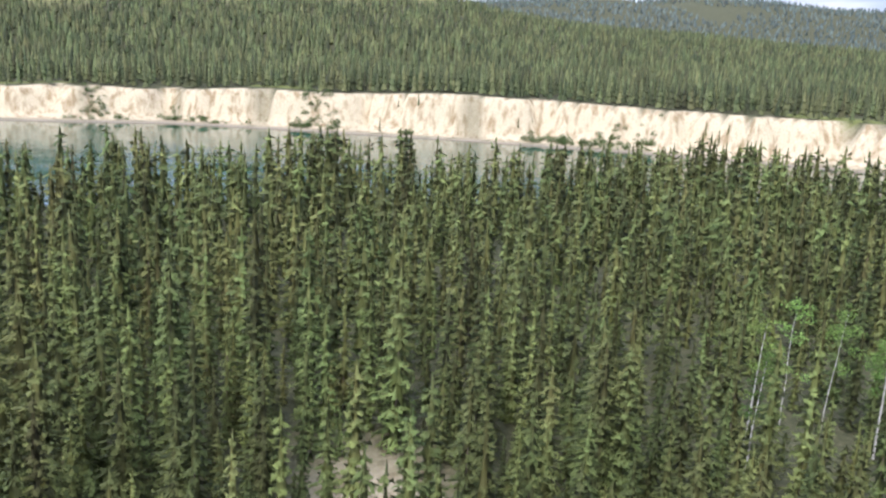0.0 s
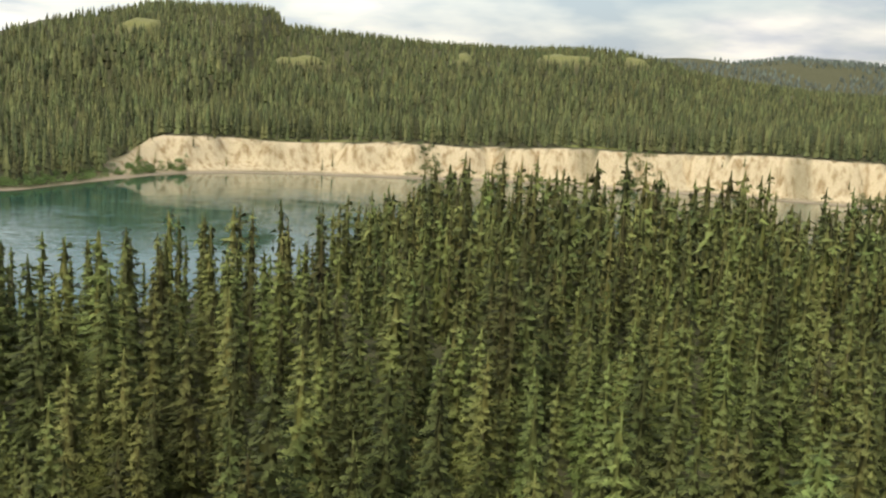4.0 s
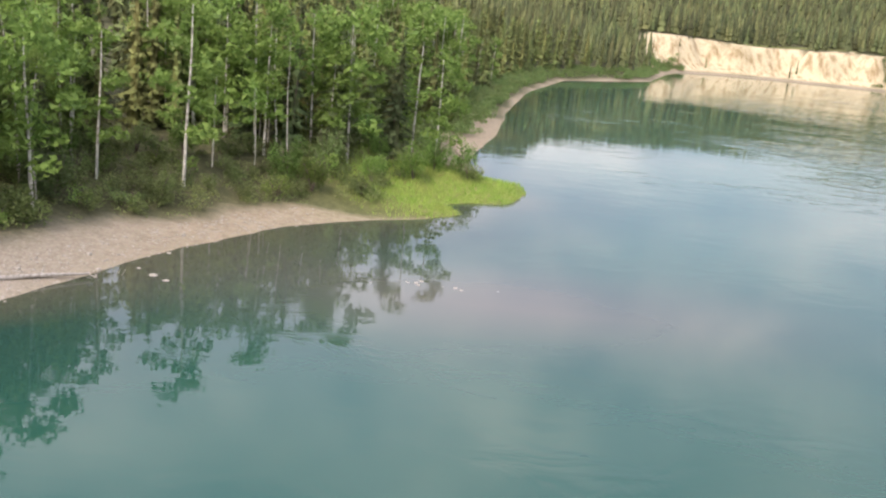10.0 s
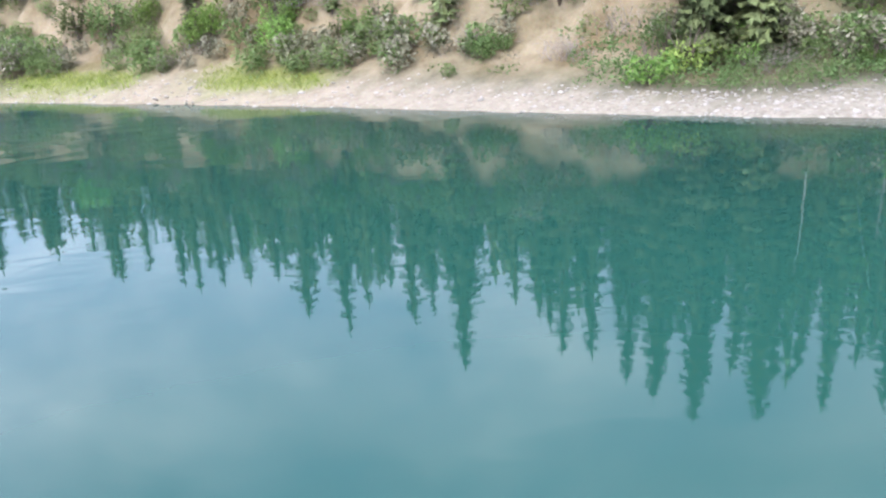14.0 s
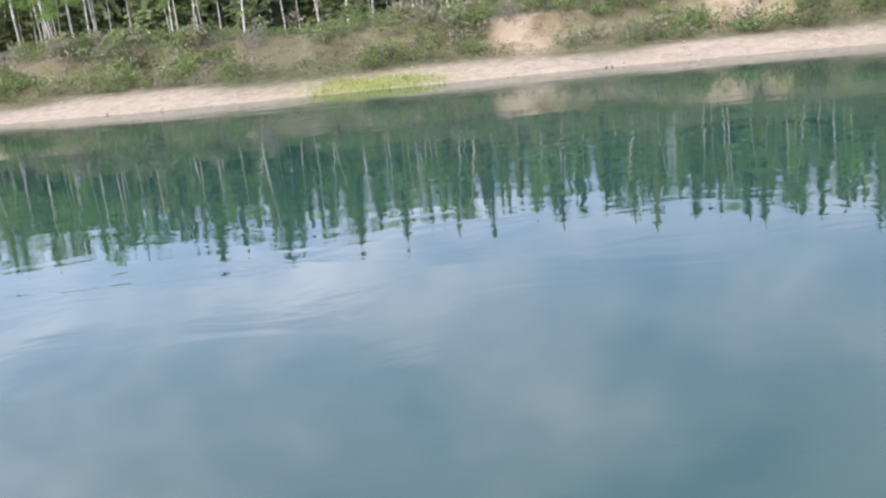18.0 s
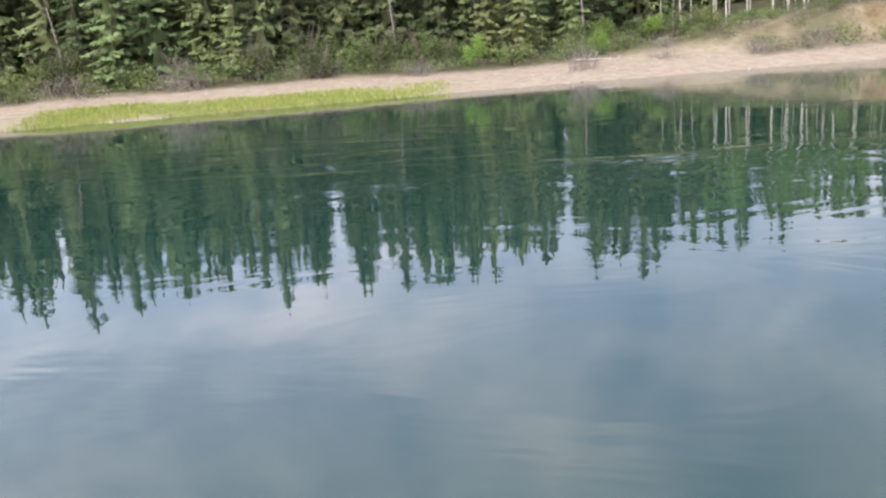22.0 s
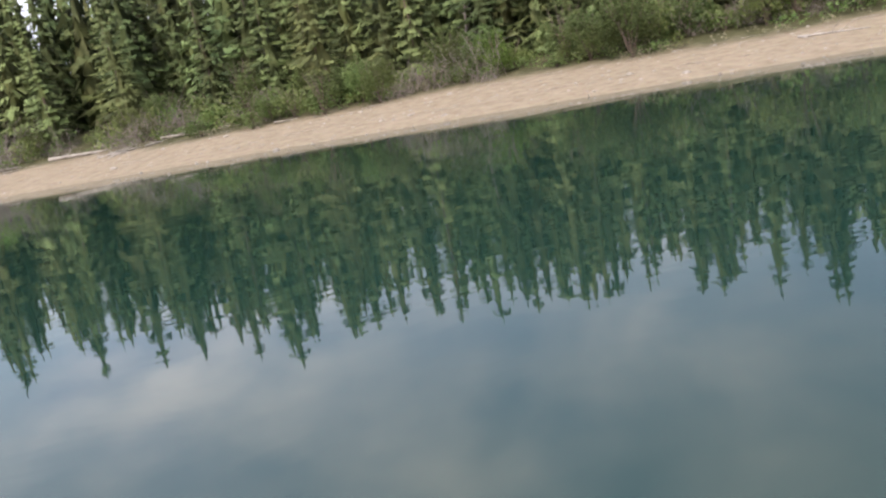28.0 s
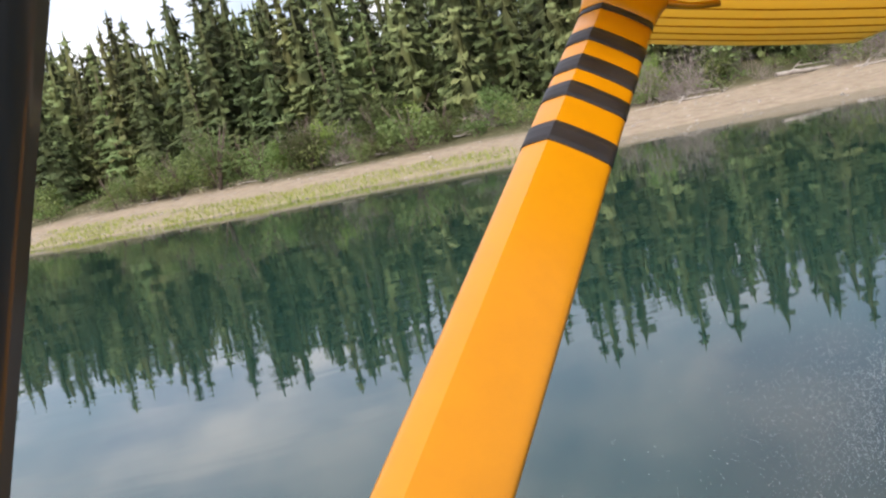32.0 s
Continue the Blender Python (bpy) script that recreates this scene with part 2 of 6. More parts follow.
M_STONE = mat_bark("river_stone", (0.38, 0.345, 0.30), (0.23, 0.208, 0.18), 3.0)


def mat_ground():
    """Forest floor, sand and gravel, grass: laid out by the masks of the ground mesh."""
    m, n, l, p = mat_new("riverside_ground")
    big = noise_tex(n, l, 0.08, 5.0)
    fine = noise_tex(n, l, 1.7, 8.0, 0.7)
    grit = noise_tex(n, l, 9.0, 4.0, 0.7)
    at = {}
    for k in ("sand", "pale", "grass", "shingle", "tan"):
        at[k] = n.new("ShaderNodeAttribute")
        at[k].attribute_name = k
    floor_c = ramp(n, [(0.3, (0.045, 0.050, 0.025)), (0.55, (0.085, 0.085, 0.042)), (0.75, (0.16, 0.135, 0.085))])
    l.new(fine.outputs["Fac"], floor_c.inputs[0])
    beach = ramp(n, [(0.25, (0.175, 0.138, 0.095)), (0.5, (0.27, 0.222, 0.160)), (0.8, (0.36, 0.302, 0.226))])
    l.new(fine.outputs["Fac"], beach.inputs[0])
    beach2 = mixc(n, l, 0.35, beach.outputs[0], grit.outputs["Color"], "SOFT_LIGHT")
    clay = ramp(n, [(0.28, (0.30, 0.24, 0.150)), (0.45, (0.48, 0.40, 0.262)), (0.75, (0.60, 0.52, 0.365))])
    l.new(fine.outputs["Fac"], clay.inputs[0])
    # rain-washed streaks running down the clay
    co = n.new("ShaderNodeTexCoord")
    mp = n.new("ShaderNodeMapping")
    mp.inputs["Scale"].default_value = (0.42, 0.42, 0.05)
    l.new(co.outputs["Object"], mp.inputs["Vector"])
    wash = n.new("ShaderNodeTexNoise")
    wash.inputs["Scale"].default_value, wash.inputs["Detail"].default_value = 1.0, 5.0
    l.new(mp.outputs[0], wash.inputs["Vector"])
    washr = ramp(n, [(0.34, (0.52, 0.44, 0.34)), (0.52, (1, 1, 1))])
    l.new(wash.outputs["Fac"], washr.inputs[0])
    clay2 = mixc(n, l, 0.85, clay.outputs[0], washr.outputs[0], "MULTIPLY")
    green = ramp(n, [(0.3, (0.11, 0.13, 0.035)), (0.55, (0.18, 0.20, 0.055)), (0.8, (0.26, 0.24, 0.10))])
    l.new(fine.outputs["Fac"], green.inputs[0])
    peb = n.new("ShaderNodeTexVoronoi")
    peb.inputs["Scale"].default_value = 7.0
    l.new(noise_tex(n, l, 1.0).inputs["Vector"].links[0].from_socket, peb.inputs["Vector"])
    shing = ramp(n, [(0.0, (0.14, 0.130, 0.116)), (0.5, (0.255, 0.235, 0.208)), (1.0, (0.40, 0.37, 0.33))])
    l.new(peb.outputs["Color"], shing.inputs[0])
    shing2 = mixc(n, l, 0.5, shing.outputs[0], beach2)
    beach3 = mixc(n, l, at["shingle"].outputs["Fac"], beach2, shing2)
    c = mixc(n, l, at["sand"].outputs["Fac"], floor_c.outputs[0], beach3)
    clay2 = mixc(n, l, 0.45, clay2, grit.outputs["Color"], "SOFT_LIGHT")
    clay3 = mixc(n, l, at["tan"].outputs["Fac"], clay2, mixc(n, l, 1.0, clay2, (0.66, 0.62, 0.62), "MULTIPLY"))
    c = mixc(n, l, at["pale"].outputs["Fac"], c, clay3)
    c = mixc(n, l, at["grass"].outputs["Fac"], c, green.outputs[0])
    l.new(c, p.inputs["Base Color"])
    p.inputs["Roughness"].default_value = 0.92
    p.inputs["Specular IOR Level"].default_value = 0.2
    bump(n, l, p, fine.outputs["Fac"], 0.6, 0.16)
    return m


def mat_water():
    """Glacial green river: clear gloss over a milky teal body, with slow ripples and drifts."""
    m, n, l, p = mat_new("river_water")
    co = n.new("ShaderNodeTexCoord")
    mp = n.new("ShaderNodeMapping")
    mp.inputs["Scale"].default_value = (0.55, 1.0, 1.0)
    l.new(co.outputs["Object"], mp.inputs["Vector"])
    big = n.new("ShaderNodeTexNoise")
    big.inputs["Scale"].default_value, big.inputs["Detail"].default_value = 0.03, 3.0
    l.new(mp.outputs[0], big.inputs["Vector"])
    body = ramp(n, [(0.35, (0.011, 0.042, 0.031)), (0.65, (0.019, 0.058, 0.046))])
    l.new(big.outputs["Fac"], body.inputs[0])
    sh = n.new("ShaderNodeAttribute"); sh.attribute_name = "shallow"
    c = mixc(n, l, sh.outputs["Fac"], body.outputs[0], (0.070, 0.072, 0.048))
    dp = n.new("ShaderNodeAttribute"); dp.attribute_name = "pool"
    c = mixc(n, l, dp.outputs["Fac"], c, (0.014, 0.068, 0.050))
    dk = n.new("ShaderNodeAttribute"); dk.attribute_name = "deep"
    c = mixc(n, l, dk.outputs["Fac"], c, (0.008, 0.031, 0.024))
    br = n.new("ShaderNodeAttribute"); br.attribute_name = "bar"
    c = mixc(n, l, br.outputs["Fac"], c, (0.115, 0.100, 0.084))
    l.new(c, p.inputs["Base Color"])
    p.inputs["Roughness"].default_value = 0.024
    p.inputs["IOR"].default_value = 1.42
    rip = n.new("ShaderNodeTexNoise")
    rip.inputs["Scale"].default_value, rip.inputs["Detail"].default_value, rip.inputs["Distortion"].default_value = 0.5, 3.0, 1.0
    l.new(mp.outputs[0], rip.inputs["Vector"])
    drift = n.new("ShaderNodeTexNoise")
    drift.inputs["Scale"].default_value, drift.inputs["Detail"].default_value = 0.045, 3.0
    l.new(mp.outputs[0], drift.inputs["Vector"])
    rp = n.new("ShaderNodeAttribute"); rp.attribute_name = "ripple"
    dsum = n.new("ShaderNodeMath"); dsum.operation = "ADD"
    l.new(drift.outputs["Fac"], dsum.inputs[0]); l.new(rp.outputs["Fac"], dsum.inputs[1])
    dr = ramp(n, [(0.46, (0.04, 0.04, 0.04)), (0.62, (0.12, 0.12, 0.12)), (0.95, (1, 1, 1))])
    l.new(dsum.outputs[0], dr.inputs[0])
    mul = n.new("ShaderNodeMath"); mul.operation = "MULTIPLY"
    l.new(rip.outputs["Fac"], mul.inputs[0]); l.new(dr.outputs[0], mul.inputs[1])
    bump(n, l, p, mul.outputs[0], 0.5, 0.26)
    return m


M_GROUND, M_WATER = mat_ground(), mat_water()


# ---- mesh helpers ----
def mesh_fast(name, verts, faces, mats, face_mat=None, smooth=False):
    """One mesh from arrays; faces all of one length."""
    verts, faces = np.asarray(verts, np.float32), np.asarray(faces, np.int32)
    me = bpy.data.meshes.new(name)
    k = faces.shape[1]
    me.vertices.add(len(verts)); me.vertices.foreach_set("co", verts.ravel())
    me.loops.add(faces.size); me.loops.foreach_set("vertex_index", faces.ravel())
    me.polygons.add(len(faces)); me.polygons.foreach_set("loop_start", np.arange(0, faces.size, k, dtype=np.int32))
    if face_mat is not None:
        me.polygons.foreach_set("material_index", np.asarray(face_mat, np.int32))
    if smooth:
        me.polygons.foreach_set("use_smooth", np.ones(len(faces), bool))
    for mt in mats:
        me.materials.append(mt)
    me.update(calc_edges=True)
    return me


def scatter(tv, tf, pos, scl, rot, tall=None):
    """Copies of one template's arrays at many places, joined."""
    c, s = np.cos(rot)[:, None], np.sin(rot)[:, None]
    x, y, z = tv[None, :, 0] * scl[:, None], tv[None, :, 1] * scl[:, None], tv[None, :, 2] * (scl if tall is None else tall)[:, None]
    v = np.stack([x * c - y * s + pos[:, :1], x * s + y * c + pos[:, 1:2], z + pos[:, 2:3]], -1).reshape(-1, 3)
    f = (tf[None] + (np.arange(len(pos)) * len(tv))[:, None, None]).reshape(-1, tf.shape[1])
    return v, f


def vnoise(x, y, size, seed=0):
    """Smooth value noise, 0 to 1, with features of the given size."""
    x, y = np.asarray(x, float) / size, np.asarray(y, float) / size
    ix, iy = np.floor(x).astype(np.int64), np.floor(y).astype(np.int64)
    fx, fy = x - ix, y - iy
    fx, fy = fx * fx * (3 - 2 * fx), fy * fy * (3 - 2 * fy)

    def h(a, b):
        q = (a * 374761393 + b * 668265263 + seed * 974634777) & 0x7FFFFFFF
        q = ((q ^ (q >> 13)) * 1274126177) & 0x7FFFFFFF
        return ((q ^ (q >> 16)) & 0xFFFF) / 65535.0

    return (h(ix, iy) * (1 - fx) + h(ix + 1, iy) * fx) * (1 - fy) + (h(ix, iy + 1) * (1 - fx) + h(ix + 1, iy + 1) * fx) * fy


# ---- the lie of the land ----
NORTH = np.array([(3500, 700), (800, 330), (450, 262), (300, 262), (200, 285), (148, 312), (103, 334), (39, 356), (-32, 373), (-76, 380),
                  (-110, 371), (-150, 368), (-180, 358), (-203, 340), (-215, 308), (-228, 268), (-257, 235), (-270, 190), (-277, 148),
                  (-280, 119), (-283.2, 103), (-284.2, 92), (-282, 87.5), (-279.2, 86.3), (-279, 82), (-281, 76.4), (-284.4, 75.6), (-286.4, 74),
                  (-285, 71), (-288, 68), (-293, 65.4), (-298, 61), (-303, 53), (-309, 40), (-314, 34)], float)
WEST = np.array([(-330, 31), (-350, 27), (-358, 27.2), (-370, 25.3), (-378, 27.4), (-385, 30), (-392, 32.5), (-399, 35.6), (-415, 43), (-432, 49), (-465, 49.5), (-495, 54),
                 (-520, 54.5), (-540, 58), (-558, 65), (-575, 63.5), (-588, 62), (-612, 56), (-640, 52), (-660, 52), (-675, 59),
                 (-690, 67), (-710, 77), (-735, 83), (-760, 96), (-900, 140), (-3500, 500)], float)
SHORE_N = np.vstack([NORTH, WEST])
SHORE_S = np.array([(-3500, -160), (-400, -150), (-270, -120), (-218, -40), (-201, 25), (-188.5, 50), (-180.2, 66), (-170.5, 86), (-154, 109),
                    (-146.3, 117), (-137, 128.5), (-130.3, 139), (-127.5, 149), (-131.8, 150.5), (-127, 162), (-126, 171), (-114, 176), (-88, 167), (-60, 163), (0, 172), (40, 186), (90, 184), (160, 172), (260, 155), (420, 160), (700, 215), (3500, 560)], float)


SEAM = np.array([(-165, 258), (-152, 247), (-143, 226), (-137, 207), (-130, 191), (-118, 187)], float)


def seg_dist(x, y, line):
    best = np.full(x.shape, 1e9)
    for (ax, ay), (bx, by) in zip(line[:-1], line[1:]):
        dx, dy = bx - ax, by - ay
        t = np.clip(((x - ax) * dx + (y - ay) * dy) / (dx * dx + dy * dy), 0, 1)
        best = np.minimum(best, np.hypot(x - ax - t * dx, y - ay - t * dy))
    return best


def inside(x, y, poly):
    r = np.zeros(x.shape, bool)
    for (ax, ay), (bx, by) in zip(poly, np.roll(poly, -1, 0)):
        if ay != by:
            r ^= ((ay > y) != (by > y)) & (x < (bx - ax) * (y - ay) / (by - ay) + ax)
    return r


POLY_N = np.vstack([SHORE_N, [(-3500, 6000), (3500, 6000)]])
POLY_S = np.vstack([SHORE_S, [(3500, -3000), (-3500, -3000)]])


def ramp01(v, a, b):
    t = np.clip((v - a) / (b - a), 0, 1)
    return t * t * (3 - 2 * t)


def bank_foot(x):
    """How far the foot of the sandy bank comes forward over the beach, by station."""
    return np.interp(-x, [372, 386, 395, 440, 480, 560, 580], [0, 2.6, 3.0, 2.7, 2.2, 1.8, 0])


def land(x, y):
    """Height, and masks of sand, pale clay and grass, over the plan."""
    x, y = np.asarray(x, float), np.asarray(y, float)
    wob = (vnoise(x, y, 9, 3) - 0.5) * 2.2 + (vnoise(x, y, 3.1, 4) - 0.5) * 0.9
    dn = seg_dist(x, y, SHORE_N) * np.where(inside(x, y, POLY_N), 1, -1)
    ds = seg_dist(x, y, SHORE_S) * np.where(inside(x, y, POLY_S), 1, -1)
    near_w = np.clip(np.maximum(np.abs(dn), 0) / 6, 0, 1)
    d = dn + wob * 0.35
    # share of each kind of bank along the north shore
    cliff = ramp01(x, -226, -211) * ramp01(y, 268, 300)
    cove = (1 - cliff) * ramp01(x, -322, -302)
    bank = ramp01(-x, 372, 392) * (1 - ramp01(-x, 562, 586))
    low = ramp01(-x, 562, 586)
    spit = np.clip(1 - cliff - cove - bank - low, 0, 1)
    gully = (vnoise(x, y * 0.12, 15, 7) - 0.5) * 9 + (0.5 - np.abs(vnoise(x, y * 0.12, 7, 6) - 0.5) * 2) * 6 + (vnoise(x, y * 0.2, 3.4, 8) - 0.5) * 4
    top = 12.2 + 4.3 * ramp01(x, -170, 60) + (vnoise(x, y, 40, 9) - 0.5) * 2.5
    dc = d + gully * ramp01(d, 4, 10)
    h_cliff = np.interp(d, [0, 4, 9], [0, 0.8, 1.8]) + (top - 1.8) * (0.25 * ramp01(dc, 6, 14) + 0.75 * ramp01(dc, 10, 17)) + np.clip(d - 17, 0, 60) * 0.03
    h_cove = np.interp(d, [0, 5, 12, 30, 80, 200], [0, 0.8, 2.5, 5.5, 12, 30])
    h_spit = np.interp(d, [0, 1.6, 5, 20, 60, 200], [0, 1.0, 2.0, 4.2, 8, 22])
    shift = bank_foot(x) * ramp01(d, 0, 3)
    db = d + shift + (vnoise(x, y, 6, 11) - 0.5) * 3
    h_bank = np.interp(d + shift, [0, 5, 8], [0, 0.7, 1.2]) + np.interp(-x, [400, 450, 475, 500, 540, 565], [4.2, 3.9, 2.7, 1.9, 2.2, 2.2]) * (0.45 * ramp01(db, 6.0, 12.0) + 0.55 * ramp01(db, 8.6, 9.9)) + np.clip(d - 14, 0, 200) * 0.06
    h_low = np.interp(d, [0, 9, 13, 25, 60, 200], [0, 0.9, 1.6, 3.0, 5, 7])
    h_n = cliff * h_cliff + cove * h_cove + bank * h_bank + low * h_low + spit * h_spit
    # wooded hill behind, dropping to the east, and a farther ridge
    crest = np.interp(x, [-1500, -640, -480, -330, -200, -100, -40, 31, 60, 79, 90, 120, 180, 260, 370, 480, 900], [0, 0, 33, 60, 62, 56, 56, 57, 53, 49, 45, 40, 34, 31, 27, 22, 8])
    crest = crest + (vnoise(x, y, 90, 12) - 0.5) * 5
    h_n = h_n + crest * ramp01(y + 0.25 * np.clip(-x - 250, 0, 500), 420, 745) * ramp01(dn, 20, 160)
    far = ramp01(y, 1500, 2500) * (np.interp(x, [-2500, 0, 350, 590, 690, 760, 860, 930, 1090, 1350, 2000, 3400], [40, 50, 100, 134, 140, 134, 154, 163, 158, 150, 165, 150]) + (vnoise(x, y, 160, 14) - 0.5) * 9)
    h_n = h_n + far + (vnoise(x, y, 22, 15) - 0.5) * 1.2 * ramp01(dn, 12, 40)
    dsw = ds + wob * 0.4
    h_s = np.interp(dsw, [0, 2.5, 4, 14, 24, 200], [0, 0.7, 1.5, 8.6, 9.8, 11]) + (vnoise(x, y, 25, 16) - 0.5) * 1.4 * ramp01(ds, 12, 30)
    water = -np.minimum(0.16 * np.minimum(-dn, -ds), 3.0) - 0.02
    h = np.where(dn > 0, np.maximum(h_n, 0.01), np.where(ds > 0, np.maximum(h_s, 0.01), water))
    sandw = np.select([cliff > 0.5, cove > 0.5, bank > 0.5, low > 0.5], [3.2, np.where(y > 136, 1.3, np.where(y > 88, 6.0, np.where(y > 66, 0.5, 4.0))), np.minimum(5.2 - bank_foot(x), 1.7 + 3 * ramp01(-x, 392, 404)), 9.0], 1.6) + (vnoise(x, y, 5, 17) - 0.5) * np.where(spit > 0.5, 0.8, 2.6)
    sand = np.where(dn > -30, 1 - ramp01(d, sandw - 1.2, sandw + 0.8), 0)
    sand = np.where(ds > 0, 1 - ramp01(ds + wob, 1.6, 3.4), sand)
    sand = np.where((dn <= 0) & (ds <= 0), 1.0, sand)
    pale = cliff * ramp01(d, 2.2, 4.5) * (1 - ramp01(dc, 17.0, 20.0)) * (1 - 0.5 * ramp01(vnoise(x, y * 0.4, 12, 18), 0.62, 0.8))
    scar = ramp01(vnoise(x, y, 11, 19) * 0.7 + vnoise(x, y, 4, 25) * 0.3, 0.33, 0.58)
    scar = np.maximum(scar, 0.9 * ramp01(-x, 532, 540) * (1 - ramp01(-x, 570, 577)) * ramp01(vnoise(x, y, 4, 48), 0.2, 0.45))
    pale = np.maximum(pale, bank * ramp01(d + shift, 5, 7) * (1 - ramp01(db, 11.5, 13.5)) * scar * (0.5 + 0.35 * vnoise(x, y, 2.6, 47)) * (1 - 0.75 * ramp01(-x, 478, 494) * (1 - ramp01(-x, 524, 536))))
    bare = sum(ramp01(x, a0, a0 + 1.5) * (1 - ramp01(x, b0 - 1.5, b0)) for a0, b0 in ((-502.5, -496), (-490, -482.5), (-470, -452)))
    pale = np.maximum(pale, 0.8 * bare * ramp01(db, 6.6, 7.6) * (1 - ramp01(db, 10.6, 11.8)))
    bluff = np.where(ds > 0, ramp01(ds, 3, 5) * (1 - ramp01(ds + 2 * wob, 13, 16)) * ramp01(-x, 120, 140) * ramp01(vnoise(x, y, 8, 20), 0.25, 0.5) * 0.65, 0)
    clear = 1.2 * np.exp(-((x - 2) ** 2 / 18.0 + (y - 49) ** 2 / 70.0)) + np.exp(-((x - 60) ** 2 + (y - 30) ** 2) / 40.0)
    rock = sum(np.exp(-(((x - a) / w) ** 2 + ((y - b) / 20.0) ** 2)) for a, b, w in ((2, 650, 36), (-77, 635, 9), (-179, 600, 27), (-284, 590, 23), (52, 668, 12)))
    rock = ramp01(rock * (0.5 + 0.6 * vnoise(x, y, 22, 21) + 0.5 * vnoise(x, y, 8, 26)), 0.55, 0.85) * (y > 450)
    h = h + rock * 6.0
    pale = np.clip(np.maximum(np.maximum(pale, bluff), np.maximum(clear * 0.7, rock * 0.25)), 0, 1)
    meadow = sum(ramp01(x, a0, a0 + 6) * (1 - ramp01(x, b0 - 6, b0)) for a0, b0 in ((-643, -591), (-671, -652), (-430, -415), (-514, -502), (-752, -718), (-347, -336)))
    gwide = np.where(x < -560, 2.5, 0.6) + 3.2 * vnoise(x, y, 12, 27)
    gstrip = np.clip(meadow, 0, 1) * (1 - ramp01(d, gwide, gwide + 1.6)) * ramp01(vnoise(x, y, 4, 22), 0.12, 0.5) * np.where(x < -700, 0.35, np.where(x > -360, 0.55, 1))
    foot = sum(ramp01(x, a0, a0 + 2) * (1 - ramp01(x, b0 - 2, b0)) for a0, b0 in ((-425, -416), (-414, -406))) * ramp01(d, 1.2, 2.0) * (1 - ramp01(d, 3.2, 4.2))
    gstrip = np.maximum(gstrip, foot)
    tongue = np.exp(-(((x + 286) / 9.0) ** 2 + ((y - 79) / 10.0) ** 2)) * 1.8 * (1 - ramp01(y + 0.35 * (x + 284), 87.5, 90))
    gbehind = (bank + 0.6 * spit) * ramp01(d, 5, 7) * (1 - ramp01(d, 16, 24)) * (1 - scar * bank) * ramp01(vnoise(x, y, 4, 24), 0.3, 0.8) * np.where(bank > 0.5, 0.2, 0.6)
    grass = np.where(dn > 0, np.clip(np.maximum(np.maximum(gstrip, tongue), gbehind), 0, 1), 0)
    grass = np.maximum(grass, np.where((ds > 14) & (x < -150), 0.5 * ramp01(vnoise(x, y, 5, 46), 0.3, 0.7), 0))
    grass = np.maximum(grass, np.clip(rock, 0, 1) * 0.62)
    grass = np.maximum(grass, cliff * ramp01(vnoise(x, y, 30, 23), 0.6, 0.75) * ramp01(d, 20, 24) * (1 - ramp01(d, 32, 40)))
    return h, sand, pale, grass, dn, ds


def shore_spots(rng, line, n, dmin, dmax, xr=(-1e9, 1e9), side=1):
    """n places spread along a shoreline, set back from the water."""
    a, b = line[:-1], line[1:]
    ok = (np.maximum(a[:, 0], b[:, 0]) > xr[0]) & (np.minimum(a[:, 0], b[:, 0]) < xr[1])
    a, b = a[ok], b[ok]
    ln = np.hypot(*(b - a).T)
    i = rng.choice(len(a), n, p=ln / ln.sum())
    t = rng.uniform(0, 1, n)[:, None]
    u = (b - a)[i] / ln[i][:, None]
    p = a[i] + (b - a)[i] * t + np.stack([u[:, 1], -u[:, 0]], 1) * side * rng.uniform(dmin, dmax, n)[:, None]
    k = (p[:, 0] > xr[0]) & (p[:, 0] < xr[1])
    return p[k, 0], p[k, 1]


def axis(*spans):
    out = [np.arange(a, b, s) for a, b, s in spans]
    return np.concatenate(out + [[spans[-1][1]]])


def build_ground():
    xs = axis((-3400, -1000, 120), (-1000, -780, 20), (-780, -272, 1.9), (-272, 170, 3.4), (170, 420, 8), (420, 900, 20), (900, 1900, 45), (1900, 3400, 125))
    ys = axis((-2500, -200, 150), (-200, 10, 12), (10, 34, 1.5), (34, 96, 1.0), (96, 110, 1.5), (110, 200, 3), (200, 280, 5), (280, 410, 1.9), (410, 800, 9), (800, 1500, 35), (1500, 2560, 30), (2560, 5200, 160))
    gx, gy = np.meshgrid(xs, ys)
    h, sand, pale, grass, dn, ds = land(gx.ravel(), gy.ravel())
    v = np.stack([gx.ravel(), gy.ravel(), h], 1)
    nx, ny = len(xs), len(ys)
    i = (np.arange(ny - 1)[:, None] * nx + np.arange(nx - 1)[None]).ravel()
    f = np.stack([i, i + 1, i + nx + 1, i + nx], 1)
    me = mesh_fast("ground", v, f, [M_GROUND], smooth=True)
    shingle = ramp01(v[:, 0], -415, -385) * (1 - ramp01(v[:, 0], -312, -300))
    tan = ramp01(-v[:, 0], 340, 380)
    for nm, a in (("tan", tan), ("sand", sand), ("pale", pale), ("grass", grass), ("shingle", shingle)):
        me.attributes.new(nm, "FLOAT", "POINT").data.foreach_set("value", a.astype(np.float32))
    tagged(new("ground", me), "wooded river valley floor with sand beaches and pale clay cliffs", "ground", kind="structure")


